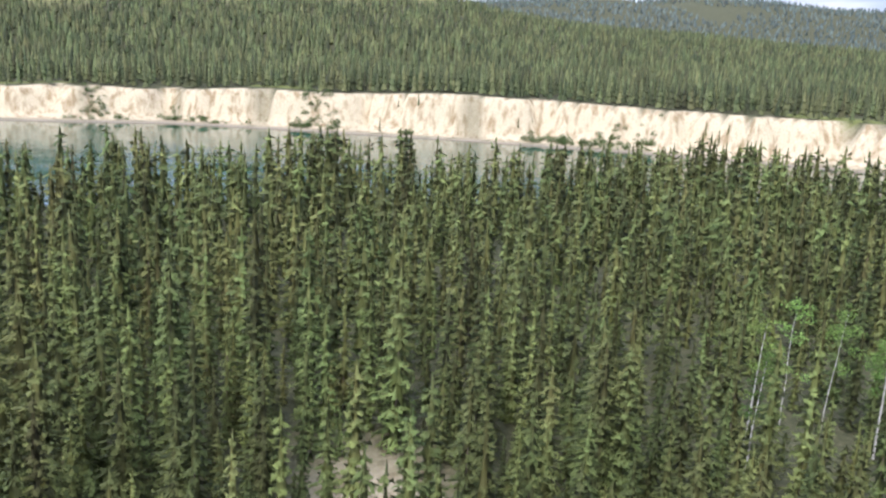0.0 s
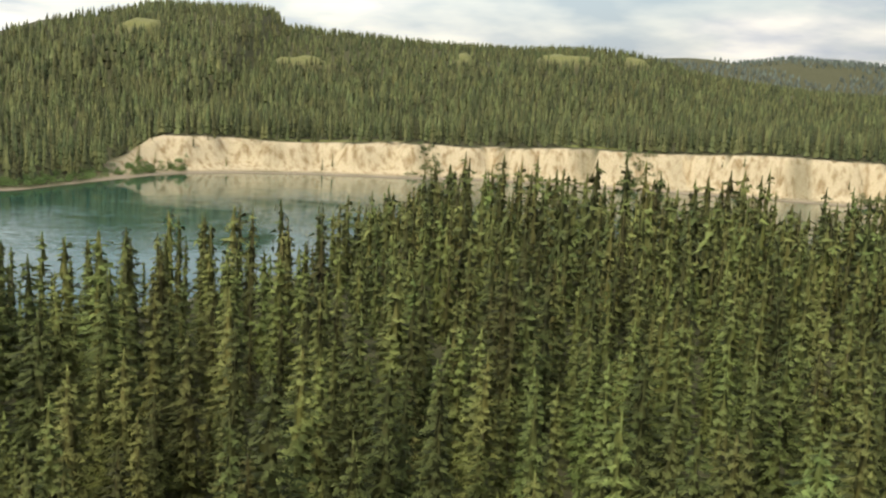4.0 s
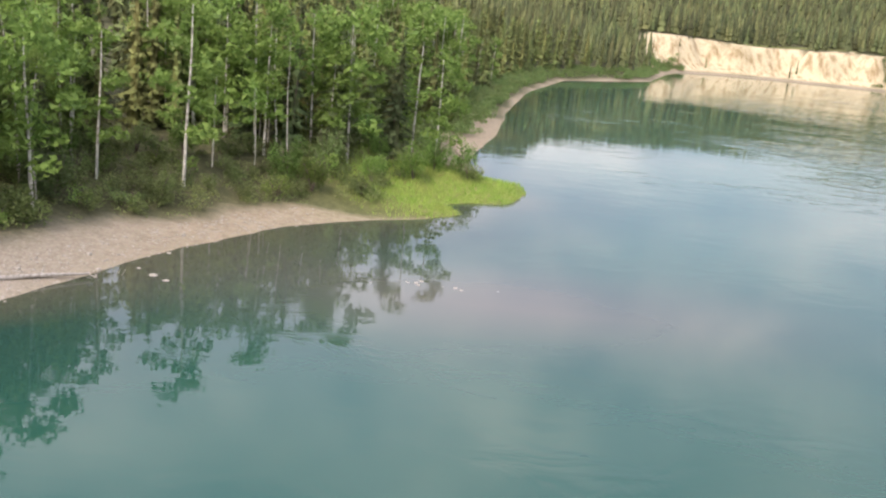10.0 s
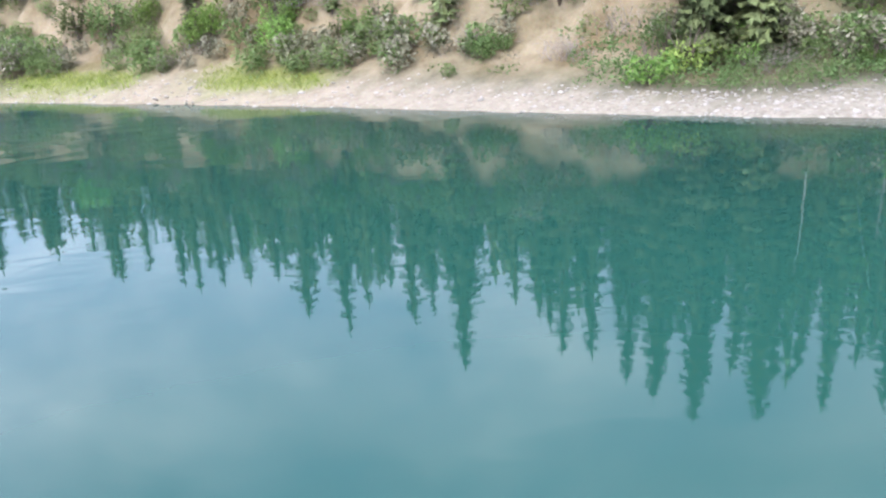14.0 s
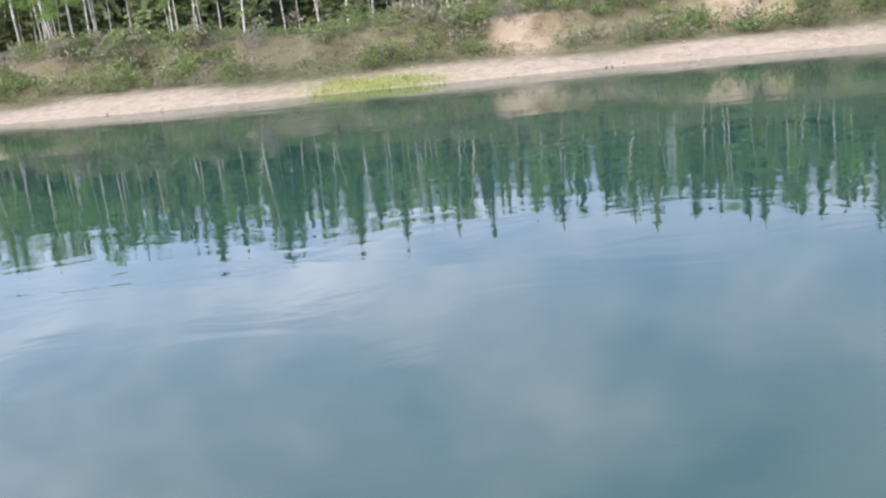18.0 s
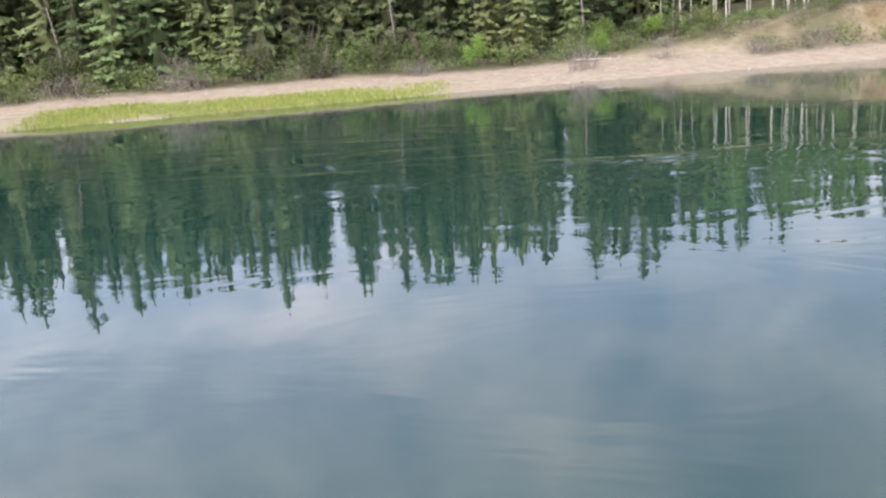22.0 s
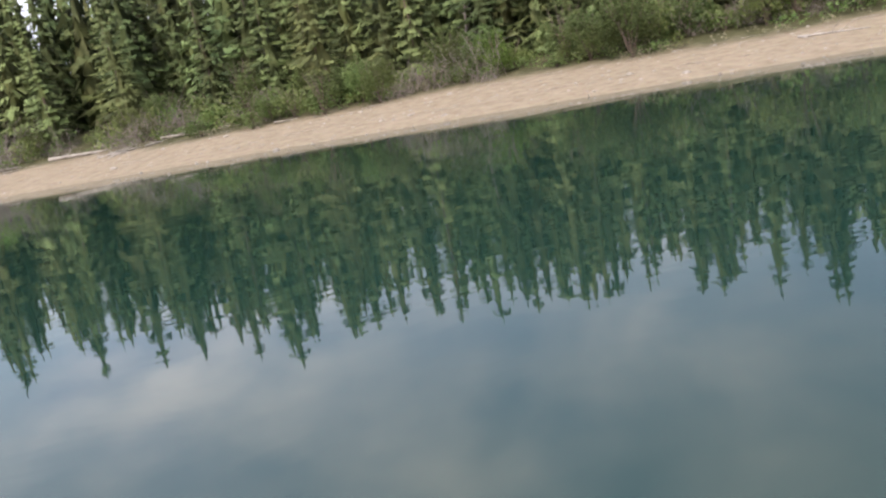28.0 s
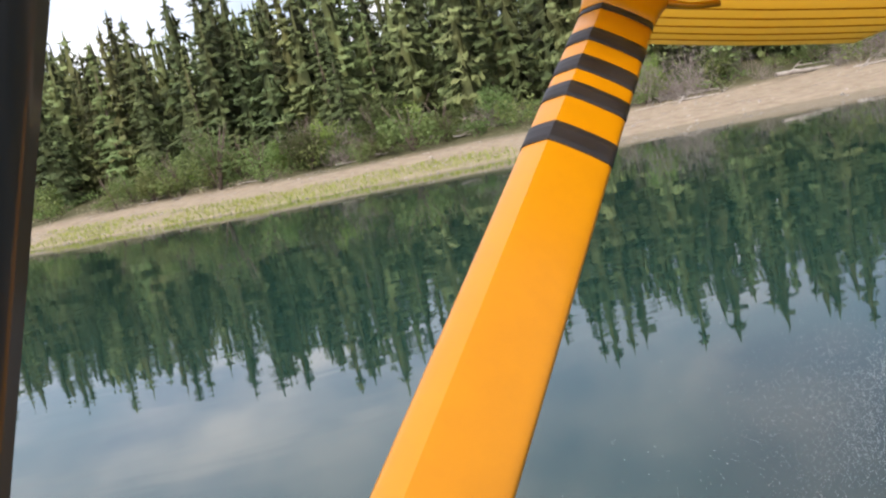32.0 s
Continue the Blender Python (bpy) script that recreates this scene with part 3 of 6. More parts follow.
def build_water():
    xs = axis((-1500, -780, 60), (-780, 200, 4), (200, 1500, 60))
    ys = axis((-400, 10, 30), (10, 110, 3), (110, 260, 4), (260, 400, 8), (400, 600, 40))
    gx, gy = np.meshgrid(xs, ys)
    x, y = gx.ravel(), gy.ravel()
    dn = seg_dist(x, y, SHORE_N) * np.where(inside(x, y, POLY_N), 1, -1)
    sw = 1.2 + 3 * ramp01(vnoise(x, y, 25, 31), 0.45, 0.75) + 12 * np.exp(-(((x + 292) / 22) ** 2 + ((y - 55) / 14) ** 2))
    shallow = np.clip(1 - np.abs(dn) / sw, 0, 1)
    ds = seg_dist(x, y, SHORE_S)
    ripple = 0.30 * ramp01(x, -300, -215) * ramp01(np.minimum(np.abs(dn), ds), 14, 50) + 0.34 * np.exp(-(((x + 352) / 16) ** 2 + ((y - 17) / 7) ** 2)) - 0.12 * ramp01(-x, 600, 680)
    # the seam where the current leaves the point, and the riffles of the main stream
    ripple += 0.6 * np.exp(-(seg_dist(x, y, SEAM) / 4.0) ** 2) * (0.5 + 0.7 * vnoise(x, y, 9, 33))
    ripple += 0.17 * np.exp(-((y - 27) / 6.0) ** 2) * ramp01(-x, 440, 475) * (1 - ramp01(-x, 625, 660)) * ramp01(vnoise(x, y * 2.5, 16, 34), 0.3, 0.7)
    nx, ny = len(xs), len(ys)
    i = (np.arange(ny - 1)[:, None] * nx + np.arange(nx - 1)[None]).ravel()
    me = mesh_fast("water", np.stack([x, y, 0 * x], 1), np.stack([i, i + 1, i + nx + 1, i + nx], 1), [M_WATER], smooth=True)
    bar = np.exp(-(((x + 283 - 0.6 * (y - 50)) / 17) ** 2 + ((y - 50) / 7) ** 2)) * (0.6 + 0.4 * vnoise(x, y, 6, 32))
    bar += 0.5 * np.exp(-(((x + 92) / 40) ** 2 + ((y - 203) / 22) ** 2)) + 0.55 * np.exp(-(ds / 7.0) ** 2) * ramp01(-x, 120, 140) * (y > 30)
    me.attributes.new("bar", "FLOAT", "POINT").data.foreach_set("value", np.clip(bar, 0, 1).astype(np.float32))
    pool = 0.8 * ramp01(x, -440, -390) * ramp01(np.abs(dn), 4, 16)
    me.attributes.new("pool", "FLOAT", "POINT").data.foreach_set("value", pool.astype(np.float32))
    me.attributes.new("deep", "FLOAT", "POINT").data.foreach_set("value", (0.85 * ramp01(-x, 440, 600)).astype(np.float32))
    me.attributes.new("ripple", "FLOAT", "POINT").data.foreach_set("value", ripple.astype(np.float32))
    me.attributes.new("shallow", "FLOAT", "POINT").data.foreach_set("value", shallow.astype(np.float32))
    tagged(new("water", me), "calm milky green river mirroring trees and clouds", "water", kind="structure")


build_ground()
build_water()


# ---- trees ----
RNG = np.random.default_rng(5)


def core_cone(rng, radius, tiers=6, sides=7, power=0.7):
    """The dense inside of a crown: short ragged skirts one above the other."""
    vs, fs = [], []
    for t in range(tiers):
        u = t / tiers
        o, a0, r = len(vs), rng.uniform(0, 6.28), radius * (1 - 0.96 * u) ** power
        vs.append((rng.uniform(-.006, .006), rng.uniform(-.006, .006), 0.06 + 0.94 * min(1.0, u + 1.7 / tiers)))
        for s in range(sides):
            q = r * (rng.uniform(1.1, 1.9) if s % 2 else rng.uniform(0.3, 0.55))
            vs.append((math.cos(a0 + s * 6.283 / sides) * q, math.sin(a0 + s * 6.283 / sides) * q, 0.05 + 0.94 * u + rng.uniform(-0.6, 0.3) / tiers))
        fs += [(o, o + 1 + s, o + 1 + (s + 1) % sides) for s in range(sides)]
    return vs, fs


def tuft_arrays(rng, whorls, per, radius, ragged, tufts, power=0.6, size=0.024):
    """Crown of a spruce one unit high: boughs that carry short upturned tufts, ragged from whorl to whorl.
    Also painted tone: 0 for shaded brown inner twigs, 1 for lit fresh tips."""
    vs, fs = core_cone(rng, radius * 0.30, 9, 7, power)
    growth_light = [0.0] * len(vs)
    for w in range(whorls):
        u = float(np.clip((w + rng.uniform(-0.4, 0.4)) / whorls, 0, 1))
        env = ((1 - 0.97 * u) ** power * (0.62 + 0.38 * min(1, u / 0.18))) * rng.uniform(0.74, 1.18) + 0.05
        k = max(3, int(round(per * (0.45 + 0.55 * (1 - u)))))
        a0 = rng.uniform(0, 6.28)
        for b in range(k):
            a = a0 + (b + rng.uniform(-0.35, 0.35)) * 6.283 / k
            L = radius * env * rng.uniform(1 - ragged, 1 + ragged)
            z = 0.05 + 0.93 * u + rng.uniform(-0.4, 0.4) / whorls
            drop, ca, sa = rng.uniform(0.10, 0.40) * L, math.cos(a), math.sin(a)
            hw = 0.003 + 0.03 * L
            o = len(vs)
            vs += [(0, 0, z + 0.01), (ca * L * 0.6 - sa * hw, sa * L * 0.6 + ca * hw, z - drop * 0.7), (ca * L, sa * L, z - drop)]
            fs.append((o, o + 1, o + 2)); growth_light += [0.1, 0.3, 0.6]
            for q in range(tufts):
                t = 0.38 + 0.62 * (q + rng.uniform(0.2, 1.0)) / tufts
                side = rng.uniform(-1, 1) * 0.42 * L * (1.15 - t)
                c = np.array([ca * t * L - sa * side, sa * t * L + ca * side, z - drop * (1.5 * t - 0.55 * t ** 4)])
                g = size * rng.uniform(0.7, 1.35) * (1 - 0.35 * u)
                m = np.array([ca * 0.75, sa * 0.75, 0.6]) + rng.normal(size=3) * 0.38
                m /= np.linalg.norm(m)
                f = rng.normal(size=3) + np.array([ca, sa, 0.0]) * 0.6
                f -= m * f.dot(m); f /= np.linalg.norm(f)
                e = np.cross(m, f)
                o = len(vs)
                vs += [tuple(c - f * g * 0.9 + e * g * 0.42), tuple(c - f * g * 0.7 - e * g * 0.45), tuple(c + f * g * 1.35)]
                fs.append((o, o + 1, o + 2))
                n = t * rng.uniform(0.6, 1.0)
                growth_light += [n * 0.7, n * 0.7, n]
    o = len(vs)
    vs += [(0.007, 0, 0.93), (-0.004, 0.006, 0.93), (-0.004, -0.006, 0.93), (0.002, 0, 1.01)]
    fs += [(o, o + 1, o + 3), (o + 1, o + 2, o + 3), (o + 2, o, o + 3)]
    return np.array(vs), np.array(fs), np.array(growth_light + [0.5] * 4)


def cone_arrays(rng, tiers, sides, radius):
    """Crown of a far spruce one unit high: jagged skirts."""
    vs, fs = [], []
    for t in range(tiers):
        u = t / tiers
        z0, z1 = 0.08 + 0.92 * u, 0.08 + 0.92 * min(1.0, u + 1.9 / tiers)
        r = radius * (1 - u) ** 0.85
        o = len(vs)
        vs.append((rng.uniform(-.01, .01), rng.uniform(-.01, .01), z1))
        a0 = rng.uniform(0, 6.28)
        for s in range(sides):
            q = r * (rng.uniform(0.95, 1.25) if s % 2 else rng.uniform(0.5, 0.75))
            a = a0 + s * 6.283 / sides
            vs.append((math.cos(a) * q, math.sin(a) * q, z0 + rng.uniform(-0.25, 0.3) / tiers))
        fs += [(o, o + 1 + s, o + 1 + (s + 1) % sides) for s in range(sides)]
    return np.array(vs), np.array(fs)


def trunk_arrays(r0, r1, h, sides=5, lean=0.0):
    a = np.arange(sides) * 2 * np.pi / sides
    vs = np.concatenate([np.stack([np.cos(a) * r + lean * t * t, np.sin(a) * r, np.full(sides, h * t - (0.03 if t == 0 else 0))], 1) for r, t in ((r0, 0), ((r0 + r1) / 2, 0.5), (r1, 1))])
    q = [(k * sides + i, k * sides + (i + 1) % sides, (k + 1) * sides + (i + 1) % sides, (k + 1) * sides + i) for k in (0, 1) for i in range(sides)]
    return vs, np.array([f for (a0, b0, c0, d0) in q for f in ((a0, b0, c0), (a0, c0, d0))])


def grid_spots(x0, x1, y0, y1, step, jit=0.45):
    gx, gy = np.meshgrid(np.arange(x0, x1, step), np.arange(y0, y1, step))
    x = gx.ravel() + RNG.uniform(-jit, jit, gx.size) * step
    y = gy.ravel() + RNG.uniform(-jit, jit, gx.size) * step
    return x, y


def crown_normals(tv, seed=0):
    """Normals of a rounded crown, a little ruffled."""
    r = np.hypot(tv[:, 0], tv[:, 1])[:, None] + 1e-6
    n = np.concatenate([tv[:, :2] / r * 0.95, np.full((len(tv), 1), 0.42)], 1)
    n += np.random.default_rng(seed).normal(size=(len(tv), 3)) * 0.3
    return n / np.linalg.norm(n, axis=1)[:, None]


def set_vectors(me, name, vec):
    me.attributes.new(name, "FLOAT_VECTOR", "POINT").data.foreach_set("vector", np.asarray(vec, np.float32).ravel())


def woods(name, label, x, y, z, height, templates, trunk, mat, bark, girth=None):
    """Many trees as one piece of stuff."""
    V, F, MI, TN, NR, AG, base = [], [], [], [], [], [], 0
    girth = np.ones(len(x)) if girth is None else girth
    pick = RNG.integers(0, len(templates), len(x))
    pos, rot, tone = np.stack([x, y, z], 1), RNG.uniform(0, 6.28, len(x)), RNG.uniform(0, 1, len(x))
    for i, tp in enumerate(templates):
        tv, tf = tp[:2]
        k = pick == i
        if k.any():
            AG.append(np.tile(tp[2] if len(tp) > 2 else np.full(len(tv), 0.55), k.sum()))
            v, f = scatter(tv, tf, pos[k], height[k] * girth[k] * RNG.uniform(0.8, 1.15, k.sum()), rot[k], height[k])
            NR.append(scatter(crown_normals(tv, i), tf, 0 * pos[k], np.ones(k.sum()), rot[k])[0])
            V.append(v); F.append(f + base); MI.append(np.zeros(len(f))); TN.append(np.repeat(tone[k], len(tv))); base += len(v)
    if trunk is not None:
        v, f = scatter(*trunk, pos, height, rot)
        NR.append(scatter(crown_normals(trunk[0], 9), trunk[1], 0 * pos, np.ones(len(pos)), rot)[0])
        V.append(v); F.append(f + base); MI.append(np.ones(len(f))); TN.append(np.repeat(tone, len(trunk[0]))); AG.append(np.zeros(len(v))); base += len(v)
    me = mesh_fast(name, np.concatenate(V), np.concatenate(F), [mat, bark], np.concatenate(MI))
    me.attributes.new("tone", "FLOAT", "POINT").data.foreach_set("value", np.concatenate(TN).astype(np.float32))
    me.attributes.new("growth_light", "FLOAT", "POINT").data.foreach_set("value", np.concatenate(AG).astype(np.float32))
    set_vectors(me, "crown_normal", np.concatenate(NR))
    return tagged(new(name, me), label, "forest", kind="stuff")


def tufted(seeds, whorls, per, tufts, size, ragged=0.32, power=0.55):
    return [tuft_arrays(np.random.default_rng(sd), whorls, per, r, ragged, tufts, power, size) for sd, r in seeds]


T_BIG = tufted(((11, 0.104), (12, 0.120), (13, 0.088), (14, 0.134), (19, 0.112)), 32, 7, 8, 0.0155, 0.32, 0.66)
T_MID = tufted(((31, 0.112), (32, 0.126), (33, 0.095), (34, 0.106)), 24, 6, 5, 0.0205, 0.32, 0.64)
T_MED = tufted(((1, 0.125), (2, 0.11), (3, 0.14), (4, 0.10)), 15, 5, 4, 0.032)
T_LITE = tufted(((6, 0.12), (7, 0.10), (8, 0.13)), 9, 4, 2, 0.052)
T_EDGE = tufted(((15, 0.18), (16, 0.155), (17, 0.20), (18, 0.14)), 24, 6, 7, 0.0215, 0.34, 0.75)
T_WALL = tufted(((21, 0.15), (22, 0.16), (23, 0.145)), 11, 5, 2, 0.05)
T_FAR = [cone_arrays(np.random.default_rng(sd), 5, 7, 0.14) for sd in (1, 2, 3)]
T_UP = [cone_arrays(np.random.default_rng(sd), 3, 6, 0.17) for sd in (9, 10, 11)]
T_DIST = [cone_arrays(np.random.default_rng(sd), 2, 5, 0.3) for sd in (4, 5)]
TRUNK = trunk_arrays(0.011, 0.003, 0.8, 4)
POLE = (np.array([(.01, 0, -.03), (-.005, .009, -.03), (-.005, -.009, -.03), (0, 0, .6)]), np.array([(0, 1, 3), (1, 2, 3), (2, 0, 3)]))


def plant_spit():
    x, y = grid_spots(-185, 175, 27, 190, 3.1)
    h, sand, pale, grass, dn, ds = land(x, y)
    dens = 0.88 + 0.5 * (vnoise(x, y, 14, 41) - 0.4)
    k = (ds > 9) & (pale < 0.35) & (RNG.uniform(0, 1, len(x)) < dens) & (x < 0.66 * y + 14) & (np.hypot(x - 32, y - 56) > 4.5)
    k &= (ds > 14.5 + 2.5 * vnoise(x, y, 9, 44) + 4.5 * ramp01(y, 78, 90) * (1 - ramp01(y, 128, 140))) & ~((y < 66) & (x < -160.5 - 0.475 * (63 - y)))
    x, y, h = x[k], y[k], h[k]
    hh = (6.6 + 6.6 * RNG.uniform(0, 1, len(x)) ** 0.8) * (0.85 + 0.3 * vnoise(x, y, 20, 42)) * np.where(RNG.uniform(0, 1, len(x)) < 0.14, 0.55, 1) * (1 - 0.22 * ramp01(-x, 130, 160) * (y > 56))
    gr = 1.08 + 0.3 * ramp01(-x, 60, 125)
    nr = (y < 52) & (x < 24)
    bk, fk = ~nr & (y > 90) & (y <= 135), y > 135
    sd = ~nr & (y < 70)
    md = ~nr & ~bk & ~fk & ~sd
    hh = hh * np.where(nr, 1, 1 - 0.12 * ramp01(x, -30, 40))
    woods("spit_forest", "narrow spruces in close ranks on the spit", x[sd], y[sd], h[sd], hh[sd], T_MID, TRUNK, M_WOOD, M_BARK, gr[sd])
    woods("spit_forest", "spruces along the far waterside of the spit", x[fk], y[fk], h[fk], hh[fk] * 1.1, T_LITE, POLE, M_WOOD, M_BARK, np.full(fk.sum(), 1.35))
    woods("spit_forest", "dense stand of narrow grey-green spruces on the river spit", x[nr], y[nr], h[nr], hh[nr], T_BIG, TRUNK, M_WOOD, M_BARK, gr[nr])
    woods("spit_forest", "close-set narrow spruces behind, down to the far side of the spit", x[md], y[md], h[md], hh[md], T_MED, TRUNK, M_WOOD, M_BARK)
    woods("spit_forest", "narrow spruces crowding the far shore of the spit", x[bk], y[bk], h[bk], hh[bk], T_LITE, POLE, M_WOOD, M_BARK, np.full(bk.sum(), 1.25))
    # young trees under them
    x, y = grid_spots(-168, 30, 27, 66, 3.4)
    h, sand, pale, grass, dn, ds = land(x, y)
    k = (ds > 15) & (pale < 0.35) & (x < 0.66 * y + 14) & ~((y < 66) & (x < -160.5 - 0.475 * (63 - y)))
    woods("spit_forest", "young spruces crowding under the tall ones on the spit", x[k], y[k], h[k], RNG.uniform(1.8, 4.8, k.sum()), T_MED, None, M_WOOD, M_BARK, np.full(k.sum(), 1.7))


def plant_far():
    x, y = grid_spots(-460, 470, 90, 790, 4.3)
    h, sand, pale, grass, dn, ds = land(x, y)
    step = ramp01(y, 480, 700)
    k = (dn > np.where((y > 260) & (x > -212), 17, 6)) & (pale < 0.4) & (grass < np.where(y > 450, RNG.uniform(.2, .62, len(x)), RNG.uniform(.25, 1.6, len(x)))) & (RNG.uniform(0, 1, len(x)) < 0.94 - 0.12 * step)
    k &= (x < 0.62 * y + 20) & (x > -430 + 0.25 * (y - 90) - 60) & ~((x < -320) & (y < 130))
    x, y, h = x[k], y[k], h[k]
    hh = RNG.uniform(8, 12.5, len(x)) * (0.85 + 0.3 * vnoise(x, y, 30, 43)) * (1 - 0.36 * ramp01(y, 450, 680))
    nr = (x < -190) & (y < 265) & (dn[k] < 45)
    gap = nr & (y < 190) & (RNG.uniform(0, 1, len(x)) > 0.75)
    nr &= ~gap
    cl = nr & (y < 150)
    woods("cove_forest", "spruces with full boughs beside the quiet cove", x[cl], y[cl], h[cl], hh[cl], T_MID, POLE, M_COVE, M_BARK, np.full(cl.sum(), 1.4))
    wd = nr & ~cl
    woods("cove_forest", "spruce forest sloping down to the quiet cove", x[wd], y[wd], h[wd], hh[wd], T_MED, POLE, M_COVE, M_BARK, np.full(wd.sum(), 1.35))
    bk = ~nr & (y > 470)
    md = ~nr & ~bk & ~gap
    woods("hillside_forest", "lower hillside wooded with closely set spruces", x[md], y[md], h[md], hh[md], T_FAR, POLE, M_FAR, M_BARK)
    woods("hillside_forest", "upper hillside wooded with closely set spruces", x[bk], y[bk], h[bk], hh[bk], T_UP, None, M_FAR, M_BARK)
    x, y = grid_spots(100, 2000, 1500, 2520, 17)
    h, sand, pale, grass, dn, ds = land(x, y)
    k = (x < y * 0.72) & (x > 0.1 * y) & (vnoise(x, y, 120, 45) < 0.72)
    x, y, h = x[k], y[k], h[k]
    woods("distant_forest", "distant ridges covered in spruce forest, coloured blue-green for haze", x, y, h, RNG.uniform(9, 13, len(x)), T_DIST, None, M_DIST, M_BARK)


def plant_beyond():
    """The forest goes on behind the banks and over the south shore."""
    xa, ya = grid_spots(-900, -200, 60, 420, 9.0)
    xb, yb = grid_spots(-900, 190, -330, 16, 9.0)
    x, y = np.append(xa, xb), np.append(ya, yb)
    h, sand, pale, grass, dn, ds = land(x, y)
    k = ((dn > 50) & ~((x > -460) & (y > 88))) | ((ds > 18) & ((x > -150) | (y < -60)))
    x, y, h = x[k], y[k], h[k]
    woods("back_forest", "spruce forest rolling on behind the river banks", x, y, h, RNG.uniform(8, 12, len(x)), T_UP, None, M_FAR, M_BARK)


plant_spit()
plant_far()
plant_beyond()


# ---- the river bank, thing by thing ----
def part(name, data, parent, label=""):
    """One mesh object under a thing or a part."""
    ob = new(name, data)
    ob.parent = parent
    if label:
        tagged(ob, label)
    return ob


def empty(name, label, category, group=""):
    ob = new(name)
    ob.empty_display_size = 0.3
    return tagged(ob, label, category, group)


def tube(points, radii, sides=6):
    """Arrays of a tapering tube along a bent line."""
    pts = [Vector(p) for p in points]
    vs, fs = [], []
    for i, (p, r) in enumerate(zip(pts, radii)):
        t = (pts[min(i + 1, len(pts) - 1)] - pts[max(i - 1, 0)]).normalized()
        u = t.orthogonal().normalized()
        w = t.cross(u)
        for s in range(sides):
            a = 2 * math.pi * s / sides
            vs.append(p + (u * math.cos(a) + w * math.sin(a)) * r)
    for i in range(len(pts) - 1):
        for s in range(sides):
            a, b = i * sides + s, i * sides + (s + 1) % sides
            fs += [(a, b, b + sides), (a, b + sides, a + sides)]
    n = len(vs)
    vs.append(pts[-1] + (pts[-1] - pts[-2]).normalized() * radii[-1])
    fs += [((len(pts) - 1) * sides + s, (len(pts) - 1) * sides + (s + 1) % sides, n) for s in range(sides)]
    return np.array([tuple(v) for v in vs]), np.array(fs)


def join(pieces):
    V, F, o = [], [], 0
    for v, f in pieces:
        V.append(v); F.append(f + o); o += len(v)
    return np.concatenate(V), np.concatenate(F)


def leaves(rng, n, centre, size, leaf, flat=0.75):
    """A clump of small leaf blades filling an uneven ellipsoid."""
    c, s = np.array(centre), np.array(size)
    d = rng.normal(size=(n, 3))
    d /= np.linalg.norm(d, axis=1)[:, None]
    lump = 0.75 + 0.35 * np.sin(3 * d[:, 0] + 2.1 * d[:, 2] + rng.uniform(0, 6)) * np.cos(2.5 * d[:, 1] + rng.uniform(0, 6))
    p = c + d * s * (rng.uniform(0.35, 1.0, n) ** 0.5 * lump)[:, None]
    u = rng.normal(size=(n, 3)); u[:, 2] *= flat; u /= np.linalg.norm(u, axis=1)[:, None]
    w = np.cross(u, rng.normal(size=(n, 3))); w /= np.linalg.norm(w, axis=1)[:, None]
    k = leaf * rng.uniform(0.6, 1.4, n)[:, None]
    v = np.stack([p - u * k, p + w * k * 0.6 + u * k * 0.2, p + u * k * 0.8 - w * k * 0.35], 1).reshape(-1, 3)
    return v, np.arange(3 * n).reshape(-1, 3)


def spruce_proto(seed, radius, ragged, label, near=False):
    e = empty("spruce", label, "tree", "spruces along the bank")
    rng = np.random.default_rng(seed)
    v, f, growth_shade = tuft_arrays(rng, 42 if near else 30, 9 if near else 7, radius, ragged, 15 if near else 11, 0.78, 0.0125 if near else 0.0165)
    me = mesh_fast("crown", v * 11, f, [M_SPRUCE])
    me.attributes.new("growth_light", "FLOAT", "POINT").data.foreach_set("value", growth_shade.astype(np.float32))
    set_vectors(me, "crown_normal", crown_normals(v, seed))
    part("crown", me, e)
    b = rng.uniform(-0.15, 0.15)
    v, f = tube([(0, 0, -0.2), (b * 0.5, 0, 3), (b, 0.05, 7), (0, 0, 10.6)], [0.15, 0.12, 0.07, 0.02], 7)
    stubs = [tube([(0, 0, z), (math.cos(a) * q, math.sin(a) * q, z - 0.25)], [0.018, 0.006], 4) for z, a, q in zip(rng.uniform(0.5, 2.2, 9), rng.uniform(0, 6.28, 9), rng.uniform(0.5, 1.1, 9))]
    v, f = join([(v, f)] + stubs)
    part("trunk", mesh_fast("trunk", v, f, [M_BARK], smooth=True), e)
    return e


